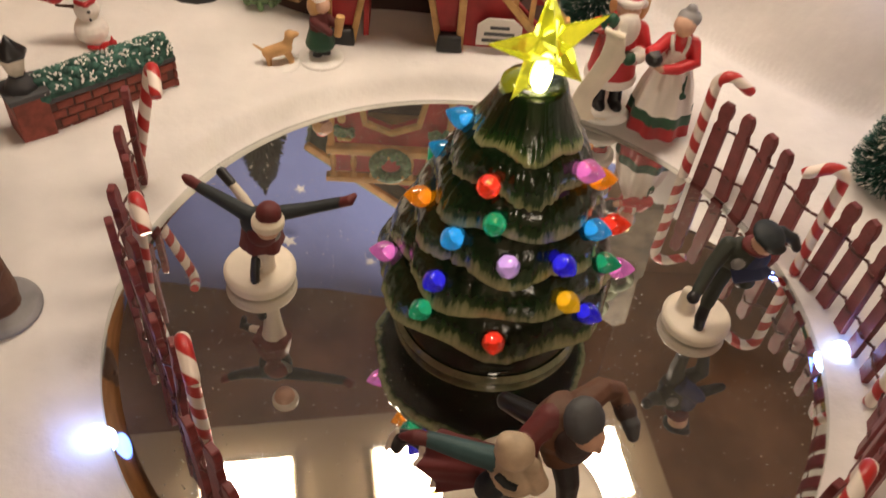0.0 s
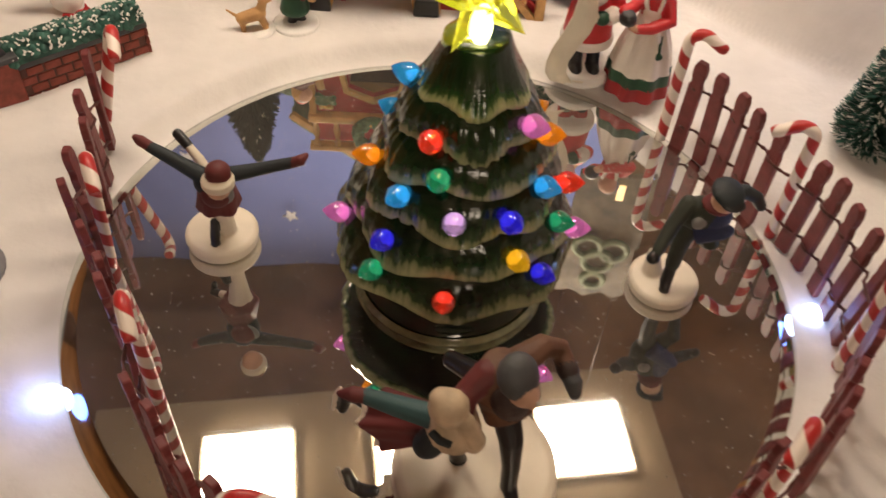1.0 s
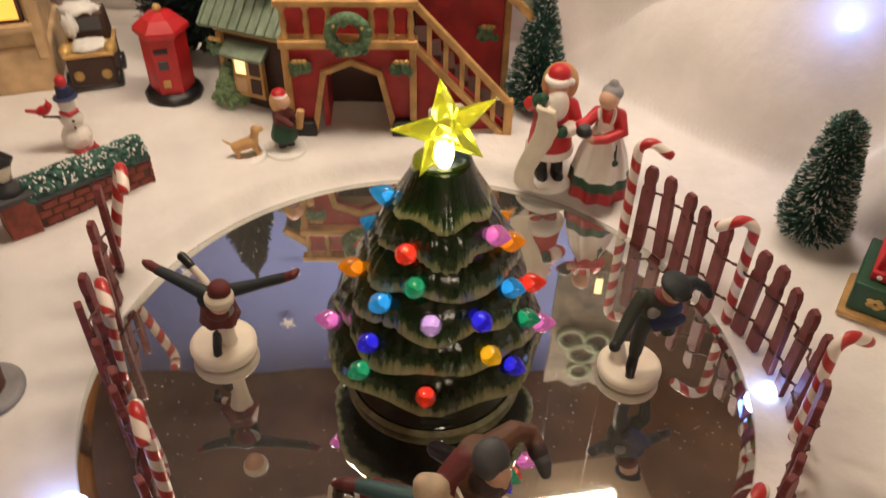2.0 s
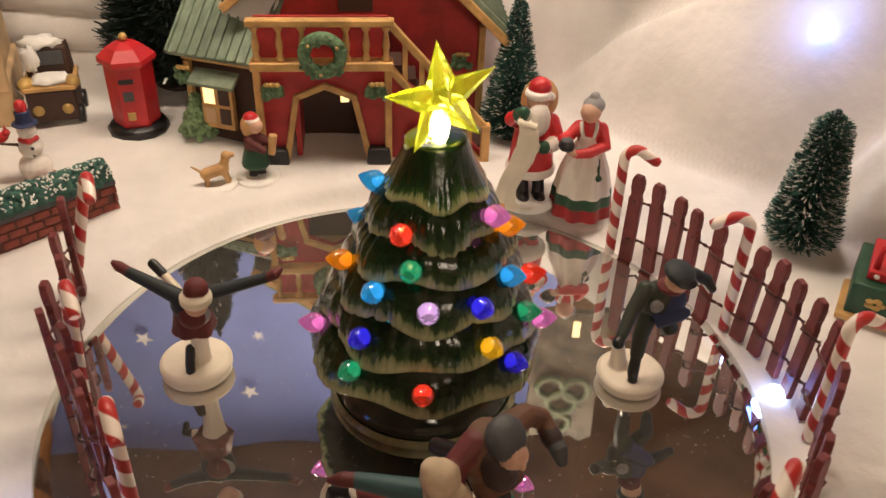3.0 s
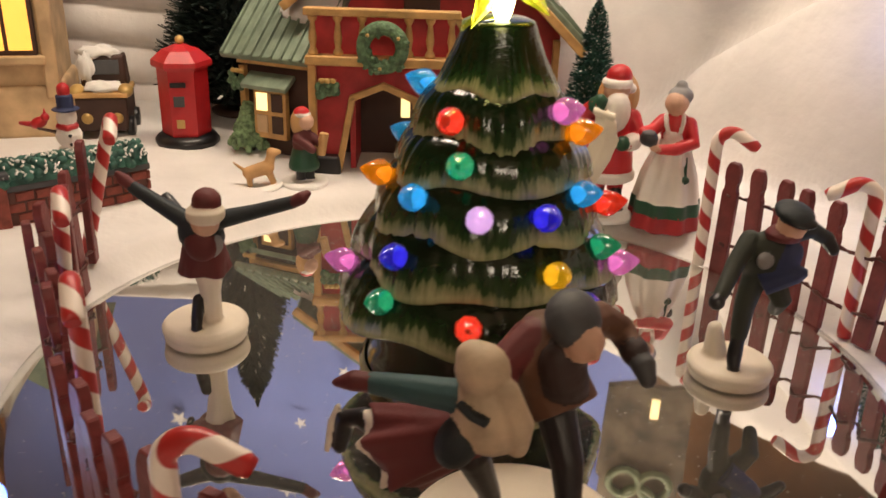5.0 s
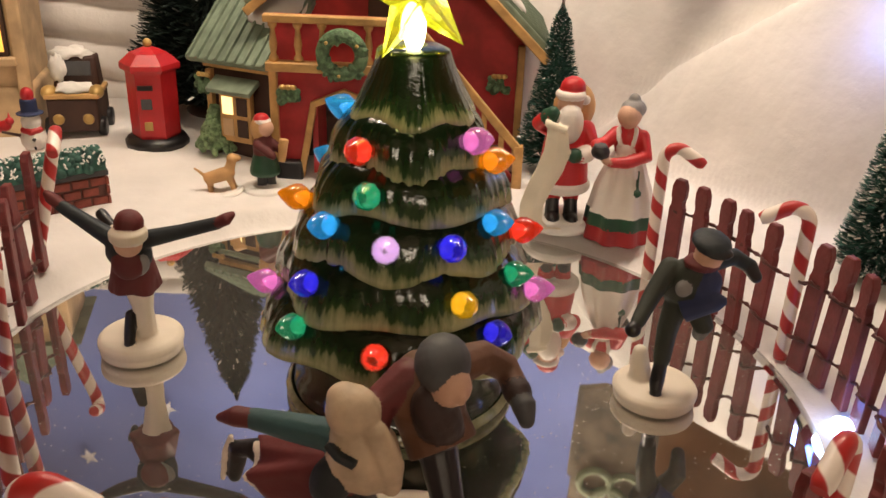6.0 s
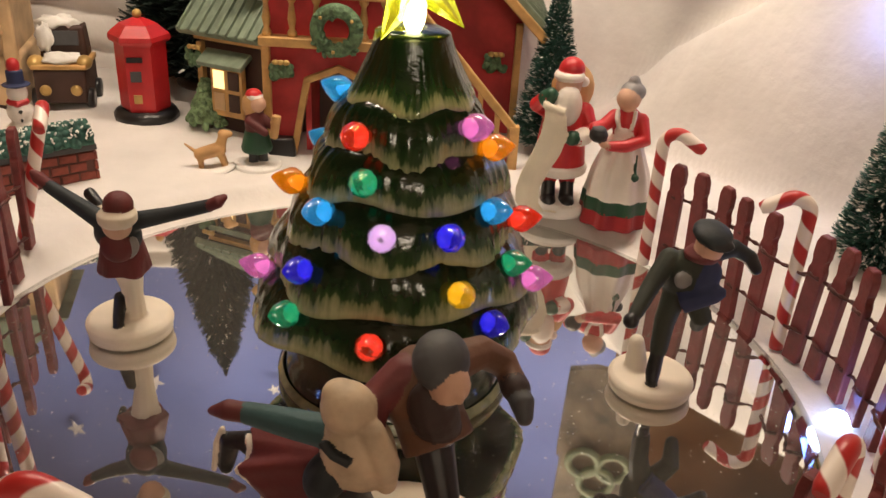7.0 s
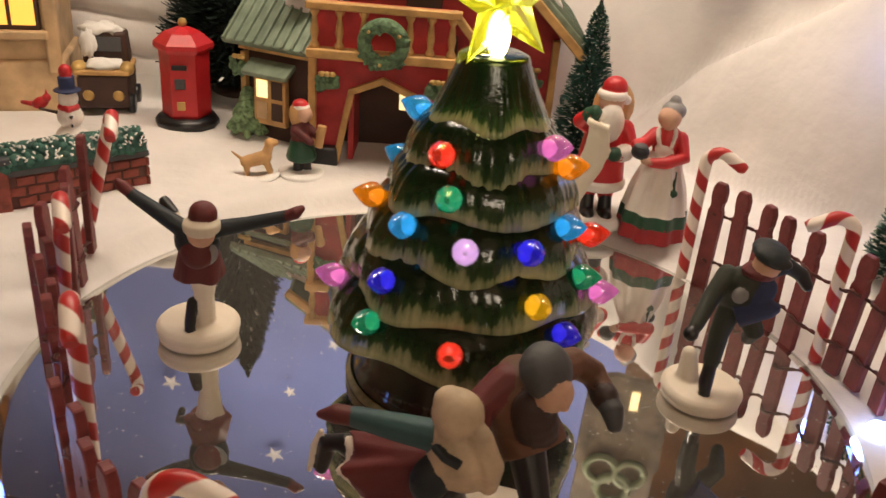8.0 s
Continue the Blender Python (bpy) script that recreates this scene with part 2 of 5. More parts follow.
# ---- building helpers ----
class Form:
    """Collects solids into one mesh; each solid takes a material."""

    def __init__(self):
        self.bm = bmesh.new()
        self.uv = self.bm.loops.layers.uv.new("UVMap")
        self.mats = []

    def slot(self, m):
        if m not in self.mats:
            self.mats.append(m)
        return self.mats.index(m)

    def skin(self, rings, m, closed=True, caps=True, uvs=None, smooth=True):
        """Joins rings of points (all of one length) into a skin."""
        k = self.slot(m)
        vs = [[self.bm.verts.new(p) for p in r] for r in rings]
        n = len(rings[0])
        for i in range(len(vs) - 1):
            for j in range(n if closed else n - 1):
                j2 = (j + 1) % n
                f = self.bm.faces.new((vs[i][j], vs[i][j2], vs[i + 1][j2], vs[i + 1][j]))
                f.material_index, f.smooth = k, smooth
                if uvs:
                    for lp, (a, b) in zip(f.loops, ((i, j), (i, j + 1), (i + 1, j + 1), (i + 1, j))):
                        lp[self.uv].uv = (b / n * uvs[0], uvs[1][a])
        if caps and closed:
            for r in (vs[0][::-1], vs[-1]):
                f = self.bm.faces.new(r)
                f.material_index = k
        return self

    def ball(self, c, r, m, rot=(0, 0, 0), seg=14, rows=9):
        r = (r, r, r) if isinstance(r, (int, float)) else r
        mt = Matrix.LocRotScale(Vector(c), Euler([radians(a) for a in rot]), Vector(r))
        rings = []
        for i in range(rows + 1):
            a = math.pi * (i + 0.02 * (i == 0) - 0.02 * (i == rows)) / rows
            rings.append([mt @ Vector((math.sin(a) * math.cos(2 * math.pi * j / seg), math.sin(a) * math.sin(2 * math.pi * j / seg), -math.cos(a))) for j in range(seg)])
        return self.skin(rings, m)

    def tube(self, pts, radii, m, seg=10, uvs=None, smooth=True, flat=1.0):
        """A tube along points with a radius at each."""
        pts = [Vector(p) for p in pts]
        if isinstance(radii, (int, float)):
            radii = [radii] * len(pts)
        rings, up = [], None
        for i, p in enumerate(pts):
            d = (pts[min(i + 1, len(pts) - 1)] - pts[max(i - 1, 0)]).normalized()
            if up is None:
                up = d.orthogonal().normalized()
            up = (up - d * up.dot(d)).normalized()
            side = d.cross(up)
            rings.append([p + radii[i] * (math.cos(2 * math.pi * j / seg) * up + flat * math.sin(2 * math.pi * j / seg) * side) for j in range(seg)])
        return self.skin(rings, m, uvs=uvs, smooth=smooth)

    def limb(self, pts, radii, m, seg=10):
        """A tube with round ends."""
        self.tube(pts, radii, m, seg)
        for p, r in ((pts[0], radii[0]), (pts[-1], radii[-1])):
            self.ball(p, r, m, seg=10, rows=6)
        return self

    def box(self, c, size, m, rot=(0, 0, 0), taper=1.0, bevel=0.0):
        k = self.slot(m)
        mt = Matrix.LocRotScale(Vector(c), Euler([radians(a) for a in rot]), None)
        v = []
        for z in (-0.5, 0.5):
            t = taper if z > 0 else 1.0
            for x, y in ((-0.5, -0.5), (0.5, -0.5), (0.5, 0.5), (-0.5, 0.5)):
                v.append(self.bm.verts.new(mt @ Vector((x * size[0] * t, y * size[1] * t, z * size[2]))))
        fs = [self.bm.faces.new([v[i] for i in q]) for q in ((3, 2, 1, 0), (4, 5, 6, 7), (0, 1, 5, 4), (1, 2, 6, 5), (2, 3, 7, 6), (3, 0, 4, 7))]
        for f in fs:
            f.material_index = k
        if bevel:
            es = list({e for f in fs for e in f.edges})
            out = bmesh.ops.bevel(self.bm, geom=es, offset=bevel, segments=2, profile=0.6, affect="EDGES")
            for f in out["faces"]:
                f.material_index, f.smooth = k, True
        return self

    def lathe(self, prof, m, c=(0, 0, 0), seg=40, wave=None, caps=True, uvs=None):
        rings = []
        for i, (r, z) in enumerate(prof):
            ring = []
            for j in range(seg):
                a = 2 * math.pi * j / seg
                dr, dz = wave(i, a) if wave else (0, 0)
                ring.append((c[0] + (r + dr) * math.cos(a), c[1] + (r + dr) * math.sin(a), c[2] + z + dz))
            rings.append(ring)
        return self.skin(rings, m, caps=caps, uvs=uvs)

    def prism(self, outline, depth, m, mt):
        """An outline in x, z given a depth along y, placed by mt."""
        k = self.slot(m)
        a = [self.bm.verts.new(mt @ Vector((x, -depth / 2, z))) for x, z in outline]
        b = [self.bm.verts.new(mt @ Vector((x, depth / 2, z))) for x, z in outline]
        n = len(outline)
        for q in [a, b[::-1]] + [(a[i], b[i], b[(i + 1) % n], a[(i + 1) % n]) for i in range(n)]:
            self.bm.faces.new(q).material_index = k
        return self

    def make(self, name, parent=None, label="", category="", group="", kind="", at=None):
        me = bpy.data.meshes.new(name)
        bmesh.ops.recalc_face_normals(self.bm, faces=self.bm.faces)
        self.bm.to_mesh(me)
        self.bm.free()
        for m in self.mats:
            me.materials.append(m)
        ob = new(name, me)
        if parent:
            ob.parent = parent
        if at:
            ob.matrix_basis = at
        return tagged(ob, label, category, group, kind)


def cast(f, name, grain=0.0005, rounds=3, **tags):
    """Fuses the solids of a form into one moulded figure; each patch keeps its paint."""
    f.bm.faces.ensure_lookup_table()
    bmesh.ops.recalc_face_normals(f.bm, faces=f.bm.faces)
    tree, paint = BVHTree.FromBMesh(f.bm), [p.material_index for p in f.bm.faces]
    raw = bpy.data.meshes.new("raw")
    f.bm.to_mesh(raw)
    ob = new("raw", raw)
    mod = ob.modifiers.new("fuse", "REMESH")
    mod.mode, mod.voxel_size = "VOXEL", grain
    bpy.context.view_layer.update()
    solid = bpy.data.meshes.new_from_object(ob.evaluated_get(bpy.context.evaluated_depsgraph_get()))
    bpy.data.objects.remove(ob)
    bpy.data.meshes.remove(raw)
    out = Form()
    out.mats = f.mats
    out.bm.from_mesh(solid)
    bpy.data.meshes.remove(solid)
    f.bm.free()
    for i in range(rounds):
        bmesh.ops.smooth_vert(out.bm, verts=out.bm.verts, factor=0.5, use_axis_x=True, use_axis_y=True, use_axis_z=True)
    for p in out.bm.faces:
        p.material_index, p.smooth = paint[tree.find_nearest(p.calc_center_median())[2]], True
    return out.make(name, **tags)


def thing(name, label, category, at=None, group="", kind=""):
    ob = new(name)
    ob.empty_display_size = 0.01
    if at:
        ob.matrix_basis = at
    return tagged(ob, label, category, group, kind)


def smooth(a, b, x):
    t = min(1, max(0, (x - a) / (b - a)))
    return t * t * (3 - 2 * t)


RINK = 0.152


FOLD = 4.9


def snow_z(x, y):
    """Height of the snow blanket: level by the rink, rising a little behind, then up a folded slope at the right and the back."""
    r = math.hypot(x, y)
    back = smooth(-0.01, 0.09, y)
    z = -0.0035 + back * (0.0095 * smooth(0.1535, 0.166, r) + 0.0035 * smooth(0.17, 0.22, r))
    z += 0.0035 * smooth(0.152, 0.175, r) * (1 - back)
    d = max(0.80 * (x - 0.185) + 0.60 * (y - 0.150), (y - 0.290 - 0.05 * smooth(0.05, -0.1, x)))
    if x > 0.24:
        d = max(d, (x - 0.30))
    if d > -0.02:
        w = noise.noise(Vector((x * 7, y * 7, 7.0)))
        p = 0.51 * x + 0.86 * y + 0.020 * w
        fold = math.sin(2 * math.pi * p / 0.058 + FOLD) + 0.22 * math.sin(2 * math.pi * p / 0.025 + 1.5 + 3 * w)
        tuft = noise.noise(Vector((p * 60, x * 15 + y * 12, 9.0))) + 0.5 * noise.noise(Vector((x * 130, y * 130, 2.0)))
        d += smooth(-0.02, 0.03, d) * (0.0090 * fold + 0.0012 * tuft)
    rise = max(0.0, d)
    up = 2.6 * rise * smooth(-0.008, 0.022, rise)
    z += up if up < 0.14 else 0.14 + 0.05 * (1 - math.exp(-(up - 0.14) / 0.05))
    far = smooth(0.154, 0.19, r)
    n1 = noise.noise(Vector((x * 9, y * 9, 0.3)))
    n2 = noise.noise(Vector((x * 34, y * 34, 4.0)))
    z += far * (0.0035 * n1 + 0.0012 * n2)
    return z


# ---- setting ----
def grid_sheet(name, m, xs, ys, fz, label, category, kind="structure"):
    f = Form()
    f.skin([[(x, y, fz(x, y)) for x in xs] for y in ys], m, closed=False)
    return f.make(name, label=label, category=category, kind=kind)


grid_sheet("ground", SNOW, np.linspace(-0.62, 0.448, 400), np.linspace(-0.42, 0.44, 340), snow_z,
           "white fluffy fibre snow blanket rising in soft folds behind the village", "snow")


def build_room():
    f = Form()
    f.box((0, 0.02, -0.045), (1.30, 0.96, 0.04), SHELF, bevel=0.002)
    f.make("table", label="brown wooden tabletop under the snow blanket", category="table", kind="structure")
    f = Form()
    f.box((0, 0.11, 0.475), (1.30, 0.70, 0.02), SHELF)
    f.make("ceiling", label="brown wooden shelf above the village", category="shelf", kind="structure")
    for name, x in (("wall_west", -0.66), ("wall_east", 0.46)):
        f = Form()
        f.box((x, 0.11, 0.21), (0.02, 0.70, 0.51), SIDEWOOD)
        f.make(name, label="brown wooden side panel", category="wall", kind="structure")
    # blue cloth hung behind, with soft folds
    f = Form()
    xs, zs = np.linspace(-0.64, 0.175, 90), np.linspace(-0.02, 0.463, 30)
    front = [[(x, 0.40 + 0.004 * math.sin(x * 38) + 0.003 * noise.noise(Vector((x * 12, z * 3, 1))), z) for x in xs] for z in zs]
    back = [[(x, y + 0.004, z) for x, y, z in r] for r in front]
    f.skin(front, CLOTH, closed=False)
    f.skin(back, CLOTH, closed=False)
    f.make("backdrop", label="deep blue cloth backdrop with small white stars", category="backdrop", kind="structure")
    # thick rolls of the blanket heaped at the back
    f = Form()
    rows = []
    for z in np.linspace(-0.01, 0.150, 90):
        row = []
        for x in np.linspace(-0.40, -0.165, 70):
            sway = 0.010 * noise.noise(Vector((x * 9, z * 3, 3.0))) + 0.05 * (x + 0.28)
            k = abs(math.sin(math.pi * (z + sway) / 0.0235))
            row.append((x, 0.326 - 0.0075 * k ** 0.55 + 0.12 * max(0, z) + 0.0012 * noise.noise(Vector((x * 80, z * 80, 1))), z))
        rows.append(row)
    f.skin([r + [(x, y + 0.02, z) for x, y, z in r[::-1]] for r in rows], SNOW)
    f.make("snow_drape", label="thick rolls of white fibre blanket heaped at the back", category="snow", kind="structure")
    f = Form()
    f.box((0, 0.468, 0.21), (1.34, 0.02, 0.51), SHELF)
    f.make("wall_north", label="brown wooden back panel behind the cloth", category="wall", kind="structure")
    # the room round the shelf
    for name, c, s in (("wall_south", (0, -2.2, 0.5), (5, 0.1, 2.6)), ("wall_far_west", (-2.5, -0.5, 0.5), (0.1, 3.5, 2.6)),
                       ("wall_far_east", (2.5, -0.5, 0.5), (0.1, 3.5, 2.6)), ("wall_far_north", (0, 1.2, 0.5), (5, 0.1, 2.6)),
                       ("floor", (0, -0.5, -0.8), (5, 3.5, 0.1)), ("ceiling_room", (0, -0.5, 1.8), (5, 3.5, 0.1))):
        f = Form()
        f.box(c, s, WALLM)
        f.make(name, label="plain beige room surface", category="wall", kind="structure")


build_room()


def build_shelf_lamps():
    """Three flat lit panels in a pale strip under the shelf."""
    turn = 8.5
    a = radians(turn)
    strip = Form()
    strip.box((-0.03, 0, 0), (0.54, 0.20, 0.008), PALE, bevel=0.001)
    holder = strip.make("light_strip", label="pale strip under the shelf that carries lamps", category="lamp strip",
                        at=pose(0.0, 0.145, 0.4605, 0, 0, turn))
    for u in (-0.158, 0.0, 0.158):
        lamp = thing("panel_lamp", "square warm white panel lamp under the shelf", "lamp",
                     pose(u * math.cos(a), 0.165 + u * math.sin(a), 0.452, 0, 0, turn), group="panel lamps")
        f = Form()
        f.box((0, 0, 0.002), (0.088, 0.078, 0.005), PALE, bevel=0.001)
        f.make("frame", lamp)
        f = Form()
        f.box((0, 0, -0.002), (0.080, 0.070, 0.003), PANEL)
        f.make("diffuser", lamp)


build_shelf_lamps()


def room_fill():
    # unseen globe and cord, added as front fill in place of general room light
    lamp = thing("fill_globe", "unseen warm white globe added as front fill for the room's light", "lamp", pose(0.25, -1.60, 0.92))
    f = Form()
    f.ball((0, 0, 0), 0.22, ROOM_FILL, seg=24, rows=14)
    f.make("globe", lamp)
    f = Form()
    f.tube([(0, 0, 0.21), (0, 0, 0.83)], 0.006, BLACK, seg=8)
    f.make("cord", lamp, "black cord of the added fill globe")


room_fill()


def build_stars():
    rnd = random.Random(5)
    spots = [(-0.145, 0.375), (-0.09, 0.245), (-0.24, 0.30), (-0.32, 0.36), (-0.19, 0.20), (-0.03, 0.30), (-0.28, 0.42), (-0.06, 0.40),
             (0.02, 0.36), (-0.40, 0.27), (0.05, 0.24), (-0.13, 0.30)]
    for x, z in spots:
        r = rnd.choice((0.004, 0.006, 0.009))
        f = Form()
        out = [(r * (1 if i % 2 == 0 else 0.42) * math.sin(i * math.pi / 5), r * (1 if i % 2 == 0 else 0.42) * math.cos(i * math.pi / 5)) for i in range(10)]
        f.prism(out, 0.001, STARCLOTH, pose(0, 0, 0))
        f.make("cloth_star", label="small white five-pointed star on the blue cloth", category="star", group="stars on the cloth",
               at=pose(x, 0.3915, z, 0, rnd.uniform(-20, 20), 0))


build_stars()


# ---- the rink ----
def build_rink():
    rink = thing("mirror_rink", "round dusty mirror with a polished glass edge in snow", "rink")
    f = Form()
    f.lathe([(0.0005, 0.0), (RINK - 0.0075, 0.0)], MIRROR, seg=160, caps=False)
    f.make("mirror", rink)
    f = Form()
    f.lathe([(RINK - 0.0075, 0.0), (RINK - 0.0008, -0.0022), (RINK, -0.0032), (RINK - 0.0002, -0.006), (RINK - 0.01, -0.006)], RIM, seg=160, caps=False)
    f.make("glass_rim", rink, "polished glass edge")


build_rink()


# ---- fence ----
def build_picket():
    f = Form()
    w, t = 0.0036, 0.0015
    o = [(-w, 0.0), (w, 0.0), (w, 0.039), (w * 0.62, 0.0405), (w * 0.62, 0.0425), (w * 0.95, 0.044), (w * 0.95, 0.049), (w * 0.6, 0.0522),
         (-w * 0.6, 0.0522), (-w * 0.95, 0.049), (-w * 0.95, 0.044), (-w * 0.62, 0.0425), (-w * 0.62, 0.0405), (-w, 0.039)]
    f.prism(o, 2 * t, PICKET, pose(0, 0, 0))
    bmesh.ops.bevel(f.bm, geom=list(f.bm.edges), offset=0.0004, segments=1, affect="EDGES")
    return f


PICKET_MESH = build_picket().make("picket")
PICKET_DATA = PICKET_MESH.data
bpy.data.objects.remove(PICKET_MESH)


def cane_mesh():
    f = Form()
    pts = [(0, 0, z) for z in np.linspace(0, 0.0565, 16)]
    r, last = 0.0056, math.radians(122)
    for i in range(1, 11):
        a = last * i / 10
        pts.append((r - r * math.cos(a), 0, 0.0565 + r * math.sin(a)))
    ex, ez = pts[-1][0], pts[-1][2]
    for i in range(1, 6):
        d = 0.0098 * i / 5
        pts.append((ex + d * math.sin(last), 0, ez + d * math.cos(last)))
    ln, vs = 0.0, [0.0]
    for p, q in zip(pts, pts[1:]):
        ln += (Vector(q) - Vector(p)).length
        vs.append(ln / 0.0135)
    rad = [0.0027] * len(pts)
    rad[-1] = 0.0021
    f.tube(pts, rad, STRIPE, seg=14, uvs=(1.0, vs))
    return f.make("candy_cane")


CANE = cane_mesh()
CANE_DATA = CANE.data
bpy.data.objects.remove(CANE)


def fence_run(stations, label, canes):
    """Pickets on a twisted wire, along stations (x, y); canes: (x, y, hook direction, tip in degrees)."""
    rnd = random.Random(int(1000 * stations[0][0]) + 77)
    fence = thing("picket_fence", label, "fence", group="picket fences")
    n = len(stations)
    for i, (x, y) in enumerate(stations):
        a, b = stations[max(0, i - 1)], stations[min(n - 1, i + 1)]
        yaw = math.degrees(math.atan2(b[1] - a[1], b[0] - a[0]))
        ob = new("picket", PICKET_DATA)
        ob.parent = fence
        z = 0.0 if math.hypot(x, y) < RINK - 0.002 else snow_z(x, y) + 0.001
        ob.matrix_basis = pose(x, y, z, rnd.uniform(-3, 3), rnd.uniform(-2, 2), yaw + rnd.uniform(-6, 6))
    for h in (0.0125, 0.0355):
        f = Form()
        line = []
        for q, ((x0, y0), (x1, y1)) in enumerate(zip(stations, stations[1:])):
            ln = math.hypot(x1 - x0, y1 - y0)
            nx, ny = (y1 - y0) / ln, -(x1 - x0) / ln
            for k in range(8):
                t = k / 8
                off = 0.0021 * math.cos(2 * math.pi * t)
                sag = -0.0016 * math.sin(math.pi * t) * (1 if ln < 0.02 else 2)
                line.append((x0 + (x1 - x0) * t + nx * off, y0 + (y1 - y0) * t + ny * off, h + sag + 0.0005 * rnd.uniform(-1, 1)))
        for ph in (0, math.pi):
            f.tube([(x + 0.0004 * math.cos(i * 1.9 + ph), y, z + 0.0005 * math.sin(i * 1.9 + ph)) for i, (x, y, z) in enumerate(line)], 0.0005, WIRE, seg=6)
        f.make("wire", fence, "twisted brown wire")
    for x, y, yaw, tip in canes:
        ob = new("candy_cane", CANE_DATA)
        z = 0.0 if math.hypot(x, y) < RINK - 0.002 else snow_z(x, y) + 0.001
        ob.matrix_basis = pose(x, y, z, tip, 0, yaw)
        tagged(ob, "red and white striped candy cane wired to the fence", "candy cane", "candy canes")


fence_run([(0.119, 0.093), (0.1285, 0.083), (0.134, 0.071), (0.1395, 0.058), (0.144, 0.044), (0.1555, 0.026), (0.1595, 0.015),
           (0.163, 0.001), (0.164, -0.012), (0.165, -0.025), (0.159, -0.051), (0.151, -0.062), (0.144, -0.073), (0.138, -0.083), (0.132, -0.094),
           (0.106, -0.106), (0.098, -0.115), (0.088, -0.124), (0.079, -0.132), (0.069, -0.140)],
          "reddish brown wired picket fence curving along the rink", [(0.1110, 0.0965, -15, 0), (0.1525, 0.0345, 165, 0), (0.163, -0.038, 15, 0),
          (0.116, -0.101, 230, 0), (0.057, -0.149, 260, 0)])
fence_run([(0.010, -0.148), (-0.004, -0.145), (-0.017, -0.145), (-0.030, -0.144), (-0.046, -0.139), (-0.0645, -0.126), (-0.071, -0.119),
           (-0.078, -0.111), (-0.086, -0.102), (-0.094, -0.092), (-0.1085, -0.062), (-0.113, -0.052), (-0.118, -0.043), (-0.125, -0.029), (-0.131, -0.018),
           (-0.140, -0.009), (-0.142, 0.010), (-0.145, 0.029), (-0.150, 0.047), (-0.152, 0.064)],
          "reddish brown wired picket fence standing on the mirror", [(0.020, -0.151, 180, 0), (-0.056, -0.135, 0, 0),
          (-0.101, -0.066, -68, 0), (-0.1350, -0.004, -64, -4), (-0.1560, 0.066, -67, -15)])


# ---- the ceramic tree ----
TREE = (0.0065, 0.001)
LIT = {"red": (0.85, 0.05, 0.015), "green": (0.01, 0.36, 0.16), "cyan": (0.03, 0.42, 0.80), "white": (0.75, 0.48, 0.80), "blue": (0.03, 0.02, 0.72),
       "yellow": (0.85, 0.50, 0.01), "pink": (0.75, 0.22, 0.55), "orange": (0.9, 0.32, 0.005)}


